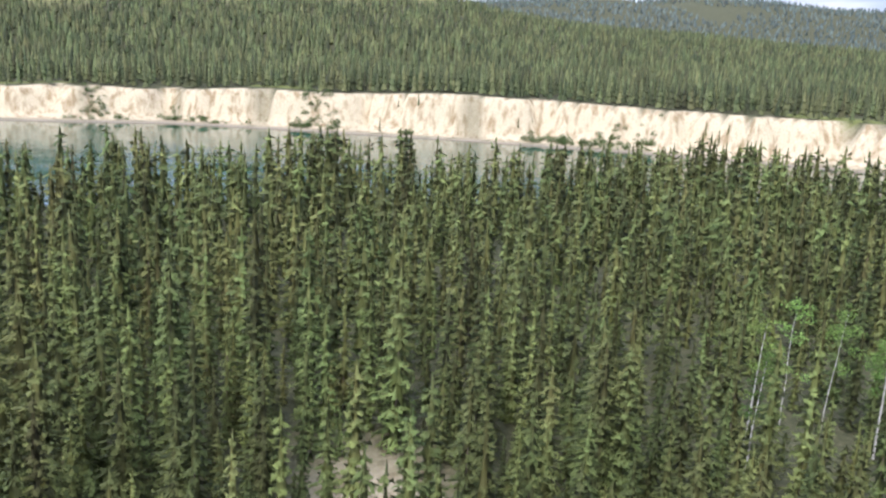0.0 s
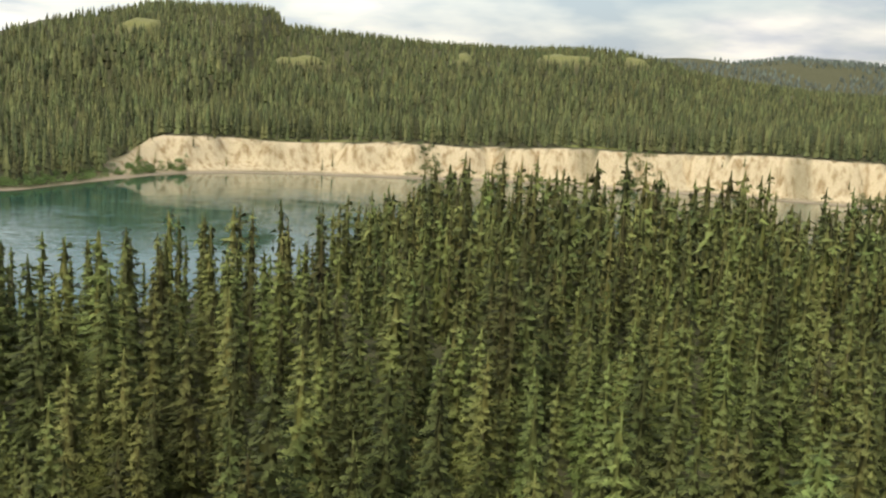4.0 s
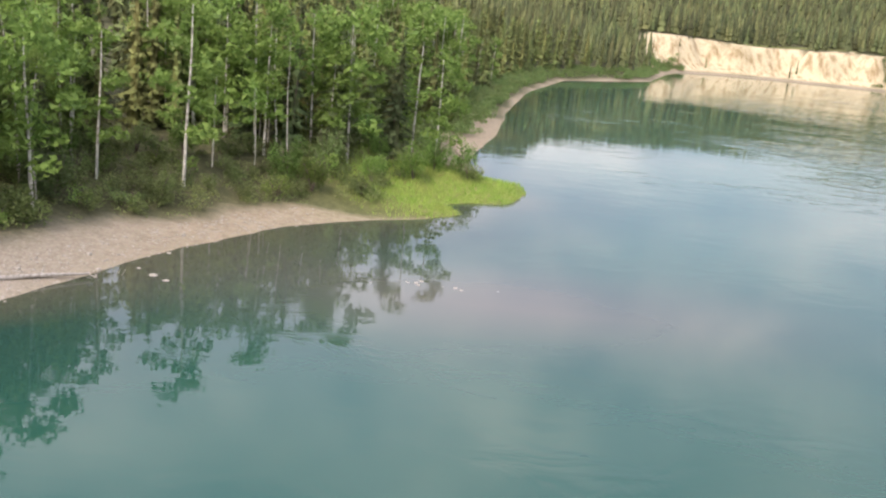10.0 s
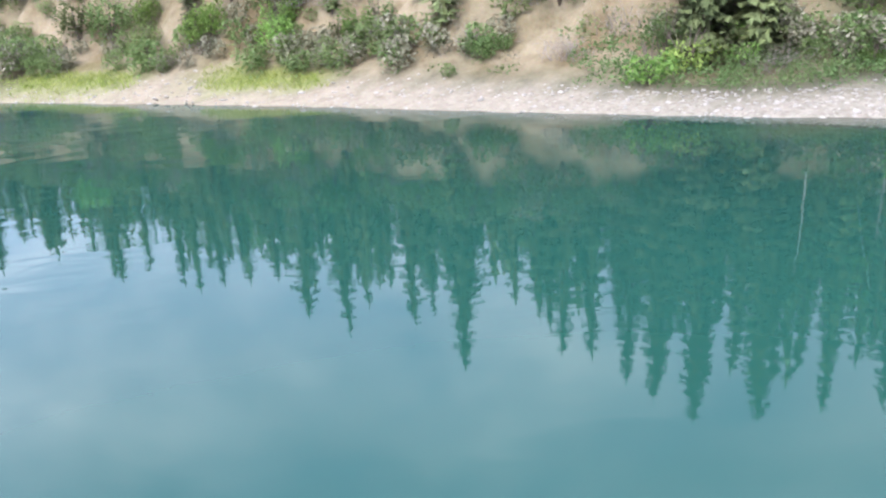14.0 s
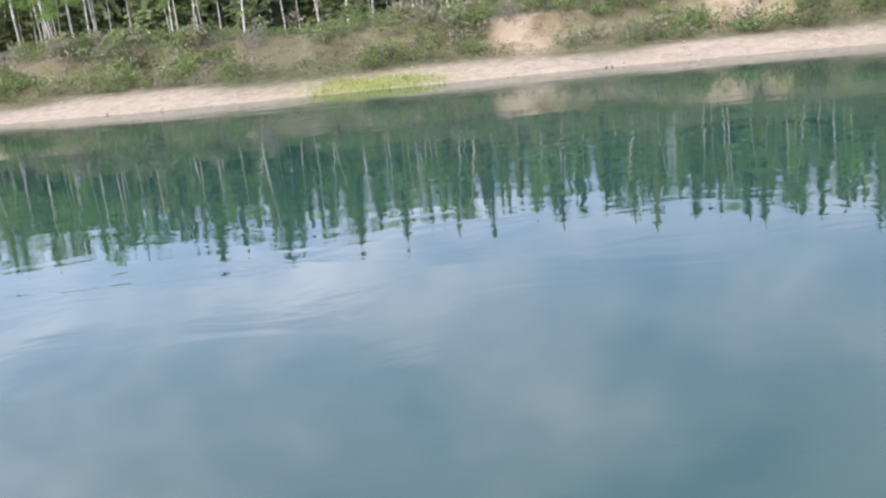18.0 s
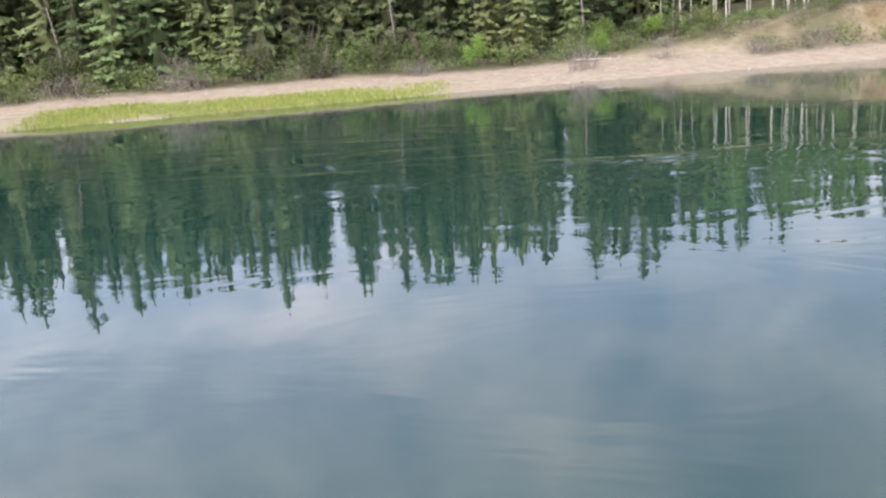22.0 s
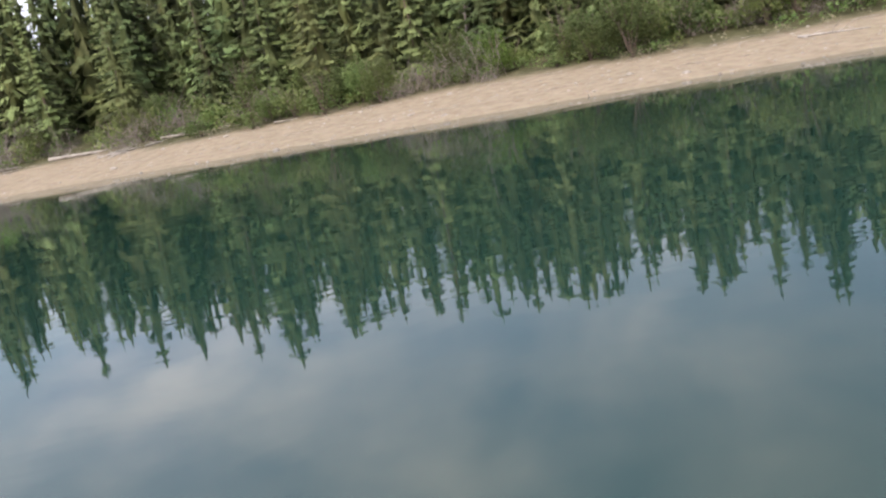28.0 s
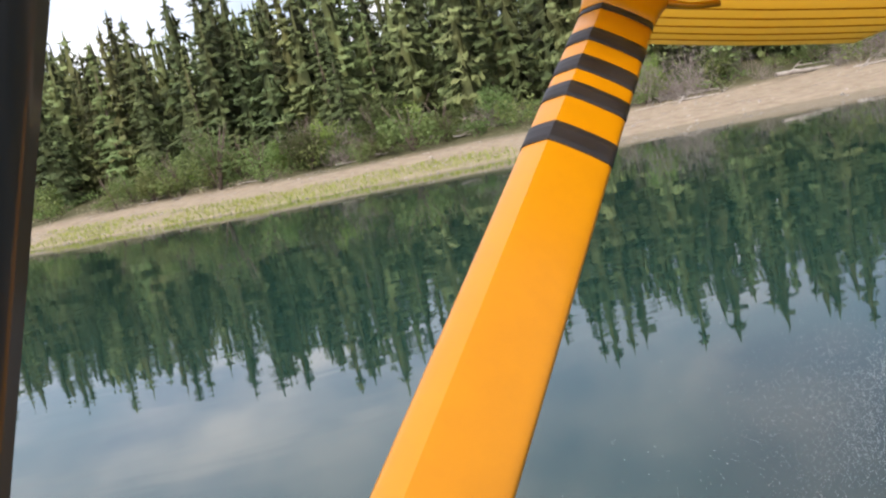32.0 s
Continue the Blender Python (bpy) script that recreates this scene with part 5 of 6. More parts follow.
log_thing(-308.6, 44.2, 8.0, 40, 0.16, "long pale driftwood log lying down the beach to the water", 1, 3)
for x, y, L, a, r in ((-304.8, 47.0, 1.6, 20, .09), (-304.3, 47.6, 1.3, 75, .08), (-305.4, 47.1, 1.1, -30, .07), (-303.8, 47.9, 1.0, 10, .08)):
    log_thing(x, y, L, a, r, "short grey driftwood stick at the water's edge", 1)
rg = np.random.default_rng(77)
for i in range(30):
    log_thing(-363.2 + rg.normal() * 2.6, 27.3 + rg.normal() * 0.45, rg.uniform(.8, 2.6), rg.uniform(-40, 50), rg.uniform(.018, .045), "bleached driftwood stick in a heap on the gravel", 2, rg.uniform(-8, 8))
for i in range(10):
    log_thing(-556.3 + rg.normal() * 1.2, 70.6 + rg.normal() * 0.5, rg.uniform(1, 2.6), rg.uniform(-60, 60), rg.uniform(.04, .09), "grey driftwood piled at the foot of the sandy bank", 2, rg.uniform(-8, 8))
for x, y, L, a, r, lab in ((-583, 70.8, 3.0, 8, .10, "pale log lying along the beach"), (-614, 69.6, 4.5, 15, .08, "thin bare log slanting on the beach"), (-609, 68.8, 2.6, -4, .09, "weathered grey log on the sand"),
                           (-705, 85.0, 5.0, 12, .12, "bleached log with broken limbs at the top of the beach"), (-711, 87.2, 3.2, -25, .10, "grey fallen trunk beside the beach"), (-699, 82.6, 3.6, 20, .08, "thin driftwood log on the bank"),
                           (-671, 63.4, 2.8, -40, .06, "bent pale branch on the beach"), (-526, 63.5, 2.4, 5, .08, "small log at the back of the beach"), (-369, 31.0, 3.5, 50, .10, "uprooted dead trunk leaning over the gravel")):
    log_thing(x, y, L, a, r, lab, 4)
for i in range(26):
    q = rg.uniform(-742, -690)
    qx, qy = along(q + 2, q - 2, 1, 8.8, 11.5, 100 + i)
    if len(qx):
        log_thing(qx[0], qy[0], rg.uniform(1.0, 3.0), rg.uniform(-10, 60), rg.uniform(.03, .08), "bleached driftwood stick along the top of the beach", 2)


for cx, cy, n, grown in ((-721.3, 92.0, 10, 1.0), (-703.5, 82.6, 9, 1.3), (-712.4, 86.0, 6, 1.5)):
    for i in range(n):
        log_thing(cx + rg.normal() * 1.1, cy + rg.normal() * .5, rg.uniform(.8, 2.0) * grown, rg.uniform(-40, 70), rg.uniform(.03, .07), "bleached branch tangled in the driftwood at the beach top", 3, rg.uniform(-14, 6))


# dead standing trees
def snag(x, y, H, lean, label):
    rng = np.random.default_rng(int(abs(x)))
    e = empty("dead_tree", label, "tree", "dead trees on the bank")
    part("trunk", mesh_fast("trunk", *tube([(0, 0, -.2), (lean * .3, 0, H * .4), (lean, 0, H)], [.085, .06, .015], 7), [M_TWIG], smooth=True), e)
    for i in range(16):
        t = rng.uniform(.2, .95); a = rng.uniform(0, 6.28); q = rng.uniform(.4, 1.2) * (1.2 - t)
        part("branch", mesh_fast("branch", *tube([(lean * t, 0, H * t), (lean * t + math.cos(a) * q, math.sin(a) * q, H * t + rng.uniform(-.2, .5))], [.025, .008], 4), [M_TWIG]), e)
    e.matrix_basis = pose(x, y, height_at(x, y), 0, 0, rng.uniform(0, 360))


for x, y, H, l in ((-369.5, 32.5, 5.5, .8), (-384, 36, 4.5, .2), (-284.6, 150, 6, .3), (-287, 131, 7, .2), (-311.8, 54, 4, 1.6), (-405, 52, 5, .4), (-545, 74, 4, .3), (-551, 76, 5, .2), (-596, 73, 5, .3), (-634, 66, 5.5, .5), (-641, 68, 4.5, .2), (-352, 38, 6, .4), (-650, 69, 4, .4), (-657, 72, 6, .3), (-666, 74, 5.5, .4), (-627, 76, 6.5, .3), (-683, 79, 5, .5), (-583, 76.5, 6, .9), (-590.5, 76, 7, .5), (-605.5, 72.5, 5.5, 1.0), (-617, 70.5, 6, .7), (-646, 66.5, 6, .8), (-694, 83.5, 5.5, .9)):
    snag(x, y, H, l, "bare grey dead tree on the bank")


# stones and grass
def stone(x, y, s, label, grp):
    rng = np.random.default_rng(int(abs(x * 13)))
    bm = bmesh.new()
    bmesh.ops.create_icosphere(bm, subdivisions=2, radius=s)
    for v in bm.verts:
        v.co *= 1 + 0.3 * (noise.noise(v.co / s * 0.9 + Vector((x, y, 0))))
        v.co.z *= 0.6
    me = bpy.data.meshes.new("stone")
    bm.to_mesh(me); bm.free()
    me.materials.append(M_STONE)
    ob = tagged(new("stone", me), label, "stone", grp)
    ob.matrix_basis = pose(x, y, max(height_at(x, y), -0.12) + s * 0.2, 0, 0, rng.uniform(0, 360))


for x, y, s in ((-302.5, 48.3, .28), (-301.6, 47.6, .24), (-303.6, 49.2, .2), (-342.4, 27.6, .30), (-341.5, 28.0, .24), (-324.5, 31.3, .16), (-313.2, 33.6, .2), (-312.3, 34.2, .18), (-329.4, 34.2, .26), (-370.8, 28.8, .3)):
    stone(x, y, s, "pale rounded stone at the water's edge", "stones along the shore")
for i in range(12):
    stone(-287.5 + rg.normal() * 1.6, 51.7 + rg.normal() * .5, rg.uniform(.1, .22), "small stone breaking the shallow water", "stones in the shallows")


def stuff(name, label, category, v, f, mat):
    tagged(new(name, mesh_fast(name, v, f, [mat])), label, category, kind="stuff")


x1, y1 = shore_spots(np.random.default_rng(82), SHORE_N, 3600, -0.4, 3.2, (-395, -296))
x2, y2 = shore_spots(np.random.default_rng(83), SHORE_N, 3900, -0.3, 9, (-770, -395))
x3, y3 = shore_spots(np.random.default_rng(88), SHORE_N, 2600, -0.4, 4.2, (-450, -376))
x, y = np.concatenate([x1, x2, x3]), np.concatenate([y1, y2, y3])
h, sand, pale, grass, dn, ds = land(x, y)
k = (dn > -0.4) & (dn < 10) & (sand > 0.3) & (grass < .4)
rock_v, rock_f = (lambda s: (np.array([tuple(v.co) for v in s.verts]), np.array([[w.index for w in q.verts] for q in s.faces])))((lambda b: (bmesh.ops.create_icosphere(b, subdivisions=1, radius=1.0), b.verts.ensure_lookup_table(), b.verts.index_update(), b)[-1])(bmesh.new()))
rock_v = rock_v * [1, .8, .5]
sz = RNG.uniform(.03, .12, k.sum()) * np.where(RNG.uniform(0, 1, k.sum()) < .06, 1.9, 1)
v, f = scatter(rock_v, rock_f, np.stack([x[k], y[k], h[k]], 1), sz, RNG.uniform(0, 6.28, k.sum()))
xg, yg = shore_spots(np.random.default_rng(99), SHORE_S, 3200, -0.3, 4.2, (-206, -132))
hg, sg, _, _, _, dg = land(xg, yg)
kg = (dg > -0.5) & (hg < 1.9)
vg, fg = scatter(rock_v, rock_f, np.stack([xg[kg], yg[kg], hg[kg]], 1), RNG.uniform(.07, .26, kg.sum()), RNG.uniform(0, 6.28, kg.sum()))
stuff("spit_gravel", "pale grey stones along the waterline under the sandy bluff", "gravel", vg, fg, M_STONE)
stuff("beach_gravel", "scattered grey cobbles and gravel on the beach", "gravel", v, f, M_STONE)

n = 60000
x, y = RNG.uniform(-300, -268, n), RNG.uniform(60, 104, n)
h, sand, pale, grass, dn, ds = land(x, y)
k = (grass > RNG.uniform(.25, 1.1, n)) & (dn > -.4) & (dn < 22)
m = int(k.sum())
blade = np.array([(-.03, 0, 0), (.03, 0, 0), (.06, .05, 1.0), (0, .03, 0), (.04, -.06, .8), (-.02, -.02, 0)])
v, f = scatter(blade, np.array([(0, 1, 2), (3, 5, 4)]), np.stack([x[k], y[k], h[k] - .03], 1), RNG.uniform(.5, 1.3, m), RNG.uniform(0, 6.28, m), RNG.uniform(.2, .5, m))
stuff("shore_grass", "bright green sedge on the low tongue of the shore", "grass", v, f, M_GRASS)
x, y = shore_spots(np.random.default_rng(85), SHORE_N, 200000, -.4, 6.5, (-760, -400))
xe, ye = shore_spots(np.random.default_rng(89), SHORE_N, 30000, -.2, 5, (-349, -334))
x, y = np.append(x, xe), np.append(y, ye)
h, sand, pale, grass, dn, ds = land(x, y)
k = (grass > RNG.uniform(.15, .8, len(x))) & (dn > -.5)
m = int(k.sum())
v, f = scatter(blade, np.array([(0, 1, 2), (3, 5, 4)]), np.stack([x[k], y[k], h[k] - .03], 1), RNG.uniform(.5, 1.2, m), RNG.uniform(0, 6.28, m), RNG.uniform(.08, .28, m))
stuff("shore_sedge", "yellow-green sedge in low strips along the waterline", "grass", v, f, M_SEDGE)

# twigs left by high water
twig = tube([(-.5, 0, .02), (-.1, .04, .03), (.5, -.03, .02)], [.012, .011, .006], 4)
rt = np.random.default_rng(87)
xs_, ys_ = zip(*[shore_spots(rt, SHORE_N, n, a, b, (x0, x1)) for n, a, b, x0, x1 in ((420, 3.2, 4.2, -770, -560), (420, 7.4, 9.2, -770, -560), (300, 3.6, 6.2, -560, -395), (260, .9, 1.9, -395, -300))])
x, y = np.concatenate(xs_), np.concatenate(ys_)
h = land(x, y)[0]
v, f = scatter(*twig, np.stack([x, y, h], 1), rt.uniform(.3, 1.3, len(x)), rt.normal(size=len(x)) * .6)
stuff("drift_line", "thin grey twigs left along the beach by high water", "driftwood", v, f, M_DEAD)

# undergrowth at the forest edge
def ground_cover(name, label, category, template, x, y, lo, hi, mat, keep):
    h, sand, pale, grass, dn, ds = land(x, y)
    k = keep(x, y, sand, pale, grass, dn, ds)
    v, f = scatter(*template, np.stack([x[k], y[k], h[k]], 1), RNG.uniform(lo, hi, k.sum()), RNG.uniform(0, 6.28, k.sum()))
    stuff(name, label, category, v, f, mat)


rc = np.random.default_rng(81)
tuft = leaves(np.random.default_rng(61), 30, (0, 0, .36), (.75, .75, .4), .095)
x, y = shore_spots(rc, SHORE_N, 3800, 1.4, 9, (-396, -312))
ground_cover("undergrowth", "fresh green undergrowth of herbs and seedlings behind the beach", "undergrowth", tuft, x, y, .4, 1.1, M_SHRUB, lambda x, y, sand, pale, grass, dn, ds: (sand < .65) & (dn > 1.3))
x, y = shore_spots(rc, SHORE_N, 2300, 3.2, 22, (-330, -272))
ground_cover("undergrowth", "olive undergrowth between the sand and the spruces", "undergrowth", tuft, x, y, .6, 1.4, M_SHRUB, lambda x, y, sand, pale, grass, dn, ds: (sand < .5) & (grass < .6) & (dn > 3))
x, y = shore_spots(rc, SHORE_N, 3900, 2.6, 16, (-580, -382))
ground_cover("undergrowth", "low olive brush over the sandy bank", "undergrowth", tuft, x, y, .4, 1.1, M_SHRUB, lambda x, y, sand, pale, grass, dn, ds: (pale < .3) & (sand < .5) & (vnoise(x, y, 5, 75) > .3))
x, y = shore_spots(rc, SHORE_N, 3600, 3.8, 13, (-580, -385))
ground_cover("dry_brush", "dry brown brush and dead grass on the bank", "undergrowth", tuft, x, y, .25, .8, M_DRY, lambda x, y, sand, pale, grass, dn, ds: (sand < .5) & (vnoise(x, y, 4, 76) > .30 + .25 * pale))
x, y = shore_spots(rc, SHORE_N, 2300, 8.6, 16, (-780, -570))
ground_cover("undergrowth", "green undergrowth at the top of the long beach", "undergrowth", tuft, x, y, .4, 1.2, M_SHRUB, lambda x, y, sand, pale, grass, dn, ds: (sand < .5) & (dn > 8.2))
x, y = shore_spots(rc, SHORE_N, 1300, 8.0, 12.5, (-780, -570))
ground_cover("dry_brush", "dead grey-brown brush along the top of the beach", "undergrowth", tuft, x, y, .3, .8, M_DRY, lambda x, y, sand, pale, grass, dn, ds: (dn > 7.6) & (vnoise(x, y, 5, 77) > .35))
x, y = shore_spots(rc, SHORE_N, 6500, 5.6, 11.8, (-578, -390))
ground_cover("turf_edge", "dark overhanging turf and roots along the lip of the sandy bank", "turf", tuft, x, y, .18, .5, M_DRY, lambda x, y, sand, pale, grass, dn, ds: (lambda q: (q > 9.6) & (q < 10.6))(dn + bank_foot(x) + (vnoise(x, y, 6, 11) - .5) * 3 + ((vnoise(x, y, 9, 3) - .5) * 2.2 + (vnoise(x, y, 3.1, 4) - .5) * .9) * .35))
bush = leaves(np.random.default_rng(62), 170, (0, 0, .75), (1.35, 1.35, .95), .17)
x, y = shore_spots(rc, SHORE_N, 1300, 3, 15, (-212, 170))
ground_cover("cliff_scrub", "patches of green scrub at the foot of the pale cliff", "scrub", bush, x, y, .6, 1.6, M_SHRUB, lambda x, y, sand, pale, grass, dn, ds: (vnoise(x, y, 15, 71) - .018 * (dn - 6) > .60) & (y > 240))
x, y = shore_spots(rc, SHORE_N, 800, 2.0, 10, (-300, -200))
ground_cover("cove_scrub", "green scrub down to the water round the cove", "scrub", bush, x, y, .5, 1.3, M_SHRUB, lambda x, y, sand, pale, grass, dn, ds: (dn > 1.8) & (y > 92) & (grass < .5))
x, y = shore_spots(rc, SHORE_S, 900, 3.5, 17, (-205, -135))
ground_cover("bluff_scrub", "dull green scrub on the sandy bluff of the spit", "scrub", bush, x, y, .3, .75, M_SHRUB, lambda x, y, sand, pale, grass, dn, ds: (ds > 3) & (y > 15) & (y < 125) & ((vnoise(x, y, 6, 72) > .6) | ((ds > 4) & (ds < 9) & (vnoise(x, y, 8, 79) > .35))))
ra = np.random.default_rng(96)
stem = tube([(0, 0, -.2), (.1, 0, 3), (.25, .05, 6.5), (.3, 0, 9)], [.10, .08, .05, .02], 5)
spray = join([leaves(ra, 70, (ra.normal() * .9, ra.normal() * .9, z), (1.05, 1.05, .6), .23) for z in np.linspace(2.4, 9.2, 13)])
x, y = shore_spots(ra, SHORE_N, 900, 7, 46, (-322, -225))
h, sand, pale, grass, dn, ds = land(x, y)
k = (dn > 7) & (y > 50) & (vnoise(x, y, 12, 97) > np.where(y < 145, .30, .62)) & (y < 235)
n = int(k.sum())
tv, tf = join([stem, spray])
v, f = scatter(tv, tf, np.stack([x[k], y[k], h[k]], 1), ra.uniform(.8, 1.45, n), ra.uniform(0, 6.28, n))
tagged(new("cove_aspens", mesh_fast("cove_aspens", v, f, [M_ASPEN, M_BIRCH], np.tile(np.arange(len(tf)) < len(stem[1]), n))), "light green aspens mixed into the spruce wood round the cove", "forest", kind="stuff")
x, y = grid_spots(-155, -100, 105, 175, 2.6)
h, sand, pale, grass, dn, ds = land(x, y)
k = (ds > 2.5) & (ds < 20) & (y > 138)
woods("point_spruces", "clump of spruces crowding the point of the spit", x[k], y[k], h[k], RNG.uniform(6, 11, k.sum()), T_MED, POLE, M_WOOD, M_BARK)
# small spruces in the gullies of the cliff
x, y = RNG.uniform(-225, 150, 1500), RNG.uniform(250, 400, 1500)
h, sand, pale, grass, dn, ds = land(x, y)
k = (dn > 5) & (dn < 15) & (vnoise(x, y, 20, 74) > .6)
k &= RNG.uniform(0, 1, 1500) < .5
woods("cliff_spruces", "small spruces clinging to the gullies of the pale cliff", x[k], y[k], h[k], RNG.uniform(3, 7, k.sum()), T_MED, POLE, M_WOOD, M_BARK)


# ---- the floatplane's wing strut, at the end of its landing run ----
def mat_paint(name, base, edge, rough, coat=0.25):
    m, n, l, p = mat_new(name)
    t = noise_tex(n, l, 14.0, 5.0, 0.6)
    r = ramp(n, [(0.35, edge), (0.6, base)])
    l.new(t.outputs["Fac"], r.inputs[0])
    l.new(r.outputs[0], p.inputs["Base Color"])
    p.inputs["Roughness"].default_value = rough
    p.inputs["Coat Weight"].default_value = coat
    p.inputs["Specular IOR Level"].default_value = 0.2 if coat == 0 else 0.25
    p.inputs["Coat Roughness"].default_value = 0.12
    return m


M_YELLOW = mat_paint("yellow_paint", (0.47, 0.182, 0.002), (0.44, 0.170, 0.002), 0.36, 0.10)
M_TAPE = mat_paint("black_tape", (0.018, 0.017, 0.018), (0.011, 0.010, 0.010), 0.5, 0.0)
M_WING = mat_paint("doped_fabric", (0.66, 0.40, 0.03), (0.62, 0.37, 0.03), 0.35)
wnod, wlnk = M_WING.node_tree.nodes, M_WING.node_tree.links
w_tr = wnod.new("ShaderNodeBsdfTranslucent"); w_tr.inputs["Color"].default_value = (0.85, 0.62, 0.16, 1)
w_sh = wnod.new("ShaderNodeMixShader"); w_sh.inputs[0].default_value = 0.6
wlnk.new(wnod["Principled BSDF"].outputs[0], w_sh.inputs[1]); wlnk.new(w_tr.outputs[0], w_sh.inputs[2])
wlnk.new(w_sh.outputs[0], wnod["Material Output"].inputs["Surface"])
M_CORD = mat_bark("black_cord", (0.035, 0.028, 0.028), (0.008, 0.008, 0.008), 220.0)
M_TRIM = mat_paint("black_trim", (0.012, 0.012, 0.012), (0.010, 0.010, 0.010), 0.6)

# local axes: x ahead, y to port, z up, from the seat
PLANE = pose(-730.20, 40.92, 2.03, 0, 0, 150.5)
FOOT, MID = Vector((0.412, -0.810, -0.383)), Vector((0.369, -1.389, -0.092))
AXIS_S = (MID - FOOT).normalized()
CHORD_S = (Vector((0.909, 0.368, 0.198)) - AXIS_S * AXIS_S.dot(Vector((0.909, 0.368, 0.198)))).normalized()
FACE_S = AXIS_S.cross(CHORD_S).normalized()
if FACE_S.y < 0:
    FACE_S = -FACE_S


def strut_ring(s, grow=0.0, wide=1.0, thick=1.0):
    """A streamlined section with a crease along each face, two fifths of the way from the front."""
    c = FOOT + AXIS_S * s
    outline = []
    for sg in (1, -1):
        us = [1.0, 0.985, 0.94, 0.86, 0.75, 0.64, 0.53, 0.42, 0.42, 0.25, 0.05, -0.15, -0.35, -0.55, -0.72, -0.86, -0.95, -1.0]
        ts = [0.0, 0.17, 0.33, 0.47, 0.62, 0.76, 0.89, 1.0, 1.0, 0.94, 0.85, 0.74, 0.62, 0.49, 0.37, 0.26, 0.15, 0.0]
        side = [(u, sg * t) for u, t in zip(us, ts)]
        outline += side[:-1] if sg > 0 else side[:0:-1]
    return [c + CHORD_S * (u * (0.073 + grow) * wide) + FACE_S * ((0.034 * t) * thick + (math.copysign(grow, t) if t else 0)) for u, t in outline]


def loft(name, rings, mat, caps=True):
    bm = bmesh.new()
    rows = [[bm.verts.new(p) for p in r] for r in rings]
    for a, b in zip(rows[:-1], rows[1:]):
        for i in range(len(a)):
            j = (i + 1) % len(a)
            if (a[i].co - a[j].co).length > 1e-6:
                bm.faces.new((a[i], a[j], b[j], b[i]))
    if caps:
        for row in (rows[0][::-1], rows[-1]):
            loop = [v for k, v in enumerate(row) if (v.co - row[k - 1].co).length > 1e-6]
            bm.faces.new(loop)
    bmesh.ops.recalc_face_normals(bm, faces=bm.faces[:])
    me = bpy.data.meshes.new(name)
    bm.to_mesh(me); bm.free()
    me.materials.append(mat)
    for q in me.polygons:
        q.use_smooth = len(q.vertices) == 4
    return me


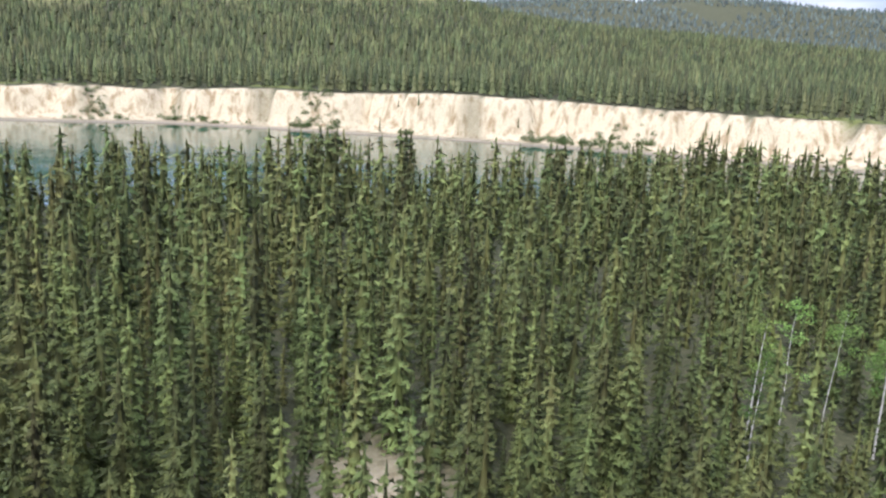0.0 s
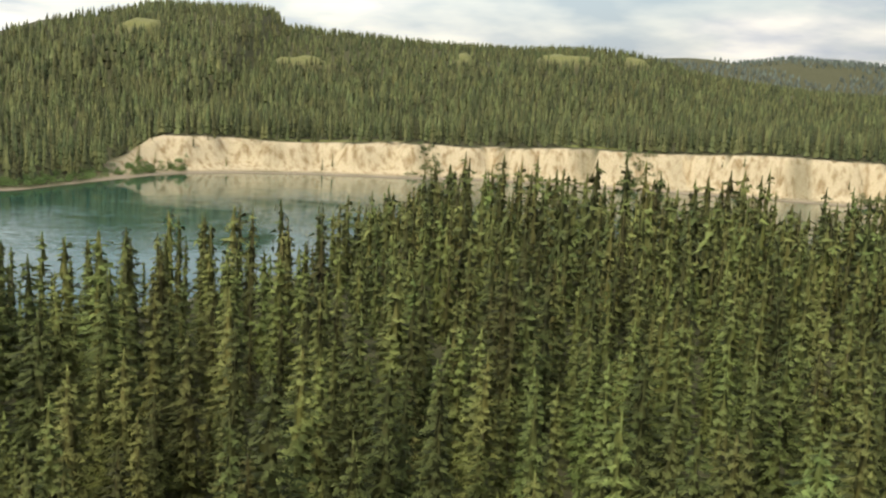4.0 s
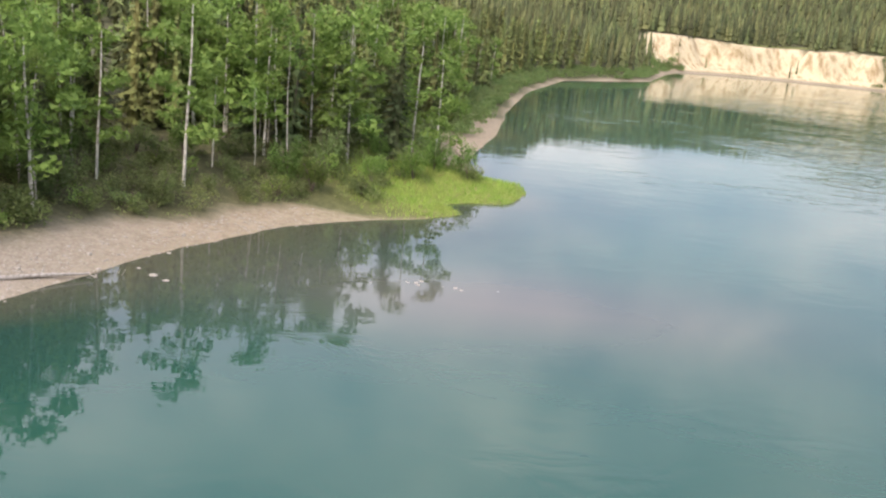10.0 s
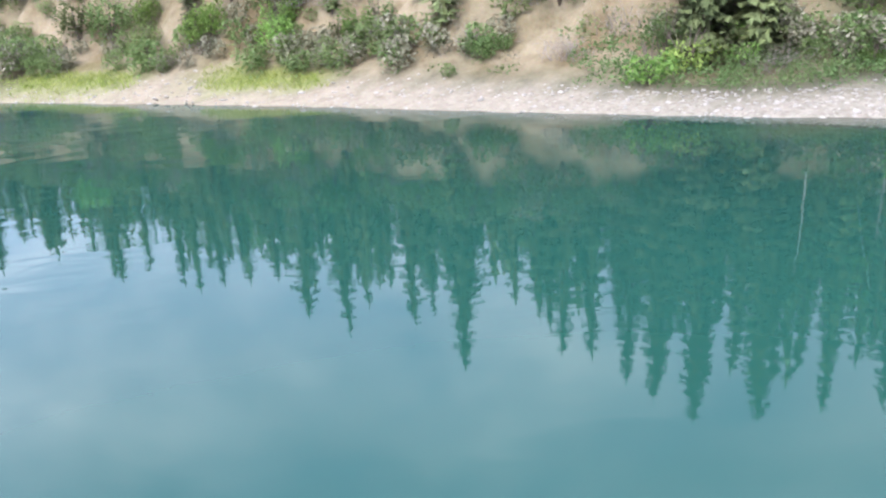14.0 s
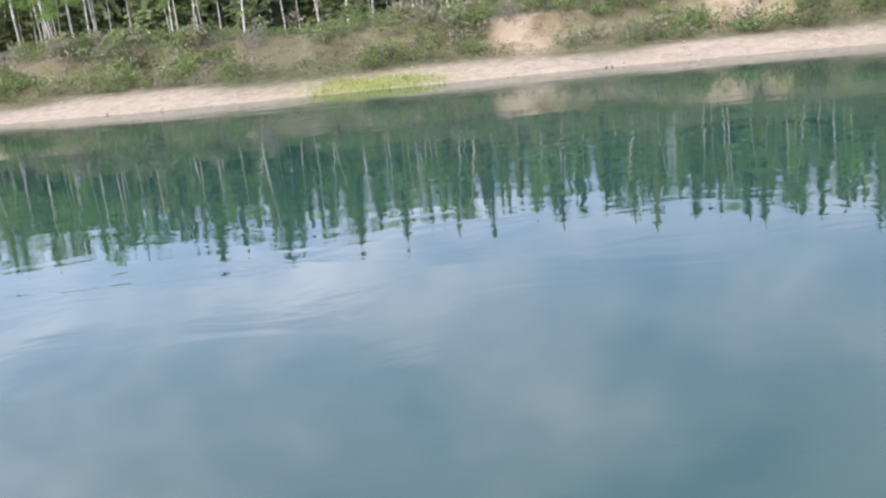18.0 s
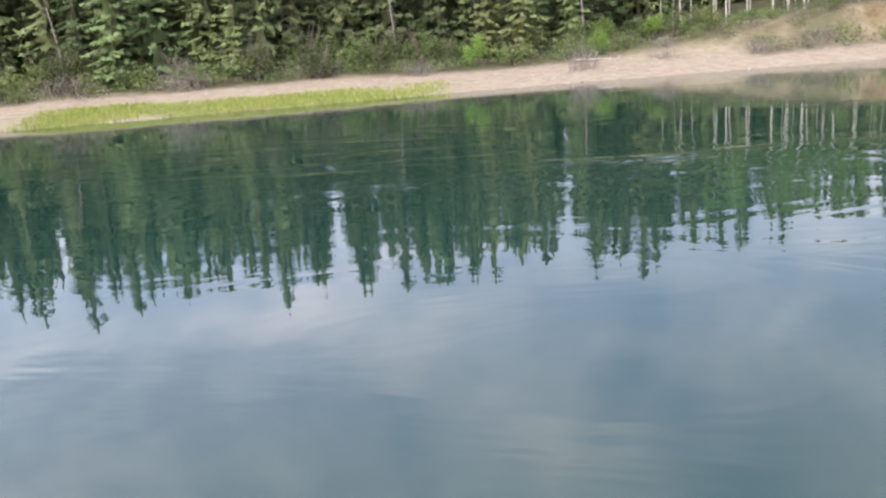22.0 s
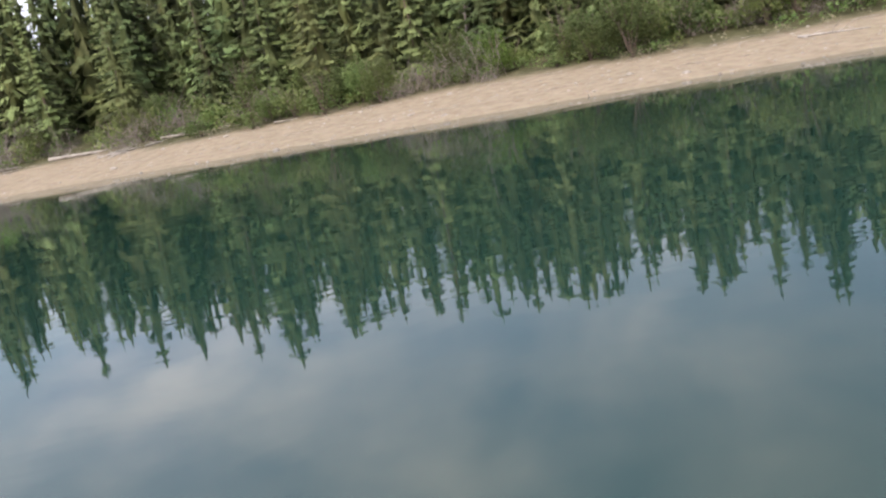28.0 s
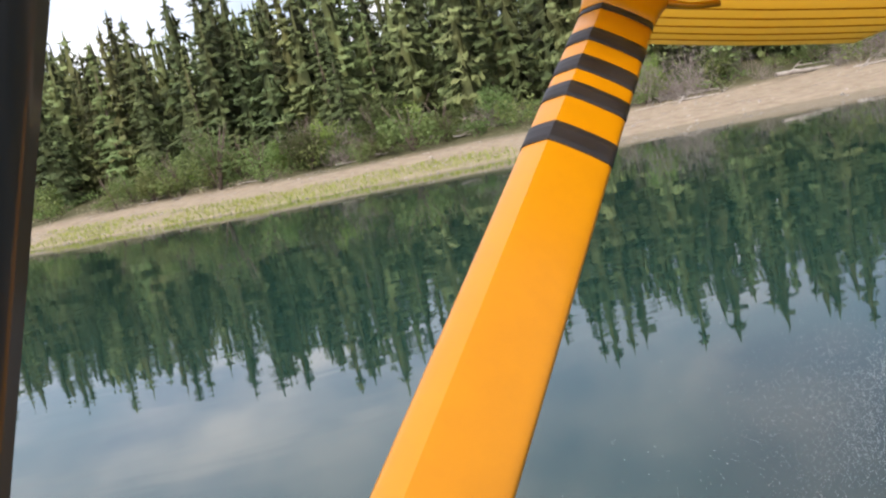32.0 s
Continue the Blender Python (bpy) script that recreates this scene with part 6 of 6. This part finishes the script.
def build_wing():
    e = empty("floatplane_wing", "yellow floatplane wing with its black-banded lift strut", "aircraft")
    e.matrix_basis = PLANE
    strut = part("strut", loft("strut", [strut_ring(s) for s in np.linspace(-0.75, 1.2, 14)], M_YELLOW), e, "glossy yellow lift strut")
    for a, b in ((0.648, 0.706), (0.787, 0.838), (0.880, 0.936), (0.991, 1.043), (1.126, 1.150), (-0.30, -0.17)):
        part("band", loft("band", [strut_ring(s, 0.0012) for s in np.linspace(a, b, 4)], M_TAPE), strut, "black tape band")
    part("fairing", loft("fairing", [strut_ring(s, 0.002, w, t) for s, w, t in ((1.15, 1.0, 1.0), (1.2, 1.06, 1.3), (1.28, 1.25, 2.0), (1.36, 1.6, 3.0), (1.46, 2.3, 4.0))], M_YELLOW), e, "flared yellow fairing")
    # cord wound round the strut
    pts = []
    for i in range(90):
        k = i / 89
        ring = strut_ring(-0.11 + 0.05 * k + 0.012 * math.sin(9 * k), 0.004)
        pts.append(ring[int(k * len(ring) * 3) % len(ring)])
    v, f = tube(pts, [0.0042] * len(pts), 6)
    part("cord", mesh_fast("cord", v, f, [M_CORD], smooth=True), strut, "black cord wound in three turns")
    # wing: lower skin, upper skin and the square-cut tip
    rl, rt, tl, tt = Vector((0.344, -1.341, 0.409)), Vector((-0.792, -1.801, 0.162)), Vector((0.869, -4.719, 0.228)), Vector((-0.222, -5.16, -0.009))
    rows = []
    for a, b in ((rl, rt), (rl.lerp(tl, .5), rt.lerp(tt, .5)), (tl, tt)):
        ring = []
        for k in range(25):
            q = k / 24
            p = a.lerp(b, q)
            ring.append(p + Vector((0, 0, -0.012 * math.sin(q * math.pi))))
        for k in range(24, -1, -1):
            q = k / 24
            ring.append(a.lerp(b, q) + Vector((0, 0, 0.012 + 0.20 * (q ** 0.5) * (1 - q) ** 0.9 * 1.5)))
        rows.append(ring)
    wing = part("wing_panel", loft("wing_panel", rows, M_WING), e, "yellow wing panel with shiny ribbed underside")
    for k in range(1, 12):
        q = k / 12
        a, b = rl.lerp(tl, q), rt.lerp(tt, q)
        part("rib", mesh_fast("rib", *tube([a.lerp(b, u) + Vector((0, 0, -0.014 * math.sin(u * math.pi) - 0.001)) for u in (.02, .25, .5, .75, .98)], [.004] * 5, 5), [M_YELLOW]), wing)
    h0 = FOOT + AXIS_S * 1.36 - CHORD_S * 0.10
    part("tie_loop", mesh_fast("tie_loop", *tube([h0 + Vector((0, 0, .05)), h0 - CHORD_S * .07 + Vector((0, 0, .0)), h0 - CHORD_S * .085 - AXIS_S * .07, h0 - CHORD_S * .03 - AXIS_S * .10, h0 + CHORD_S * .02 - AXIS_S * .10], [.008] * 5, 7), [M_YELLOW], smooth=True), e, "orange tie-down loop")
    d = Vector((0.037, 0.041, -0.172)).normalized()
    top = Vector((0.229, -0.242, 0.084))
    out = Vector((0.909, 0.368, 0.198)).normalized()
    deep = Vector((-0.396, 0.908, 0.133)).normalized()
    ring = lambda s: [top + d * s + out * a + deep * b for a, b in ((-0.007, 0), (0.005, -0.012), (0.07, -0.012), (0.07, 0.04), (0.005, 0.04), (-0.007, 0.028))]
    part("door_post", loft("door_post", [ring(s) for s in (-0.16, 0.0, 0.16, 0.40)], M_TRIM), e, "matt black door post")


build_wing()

# spray thrown up beside the float
rs = np.random.default_rng(91)
n = 15000
a, q = rs.normal(size=n) * 0.42, np.abs(rs.normal(size=n)) * 0.55 - 0.35
sxy = np.stack([-727.45 - 1.08 * a - 0.85 * q, 45.3 - 1.62 * a + 0.45 * q, 0.02 + 0.3 * rs.uniform(0, 1, n) ** 2], 1)
sxy = sxy[vnoise(sxy[:, 0], sxy[:, 1], 0.3, 31) + 0.2 * rs.normal(size=n) > 0.4]
n = len(sxy)
drop = np.array([(1, 0, -.5), (-.6, .9, -.5), (-.6, -.9, -.5), (0, 0, .8)])
v, f = scatter(drop, np.array([(0, 1, 3), (1, 2, 3), (2, 0, 3), (0, 2, 1)]), sxy, rs.uniform(.0007, .0022, n), rs.uniform(0, 6.28, n))
M_DROP = mat_paint("white_water_drops", (0.75, 0.78, 0.8), (0.7, 0.73, 0.75), 0.2)
tagged(new("water_spray", mesh_fast("water_spray", v, f, [M_DROP])), "fine white spray drops over the water by the float", "spray", kind="stuff")
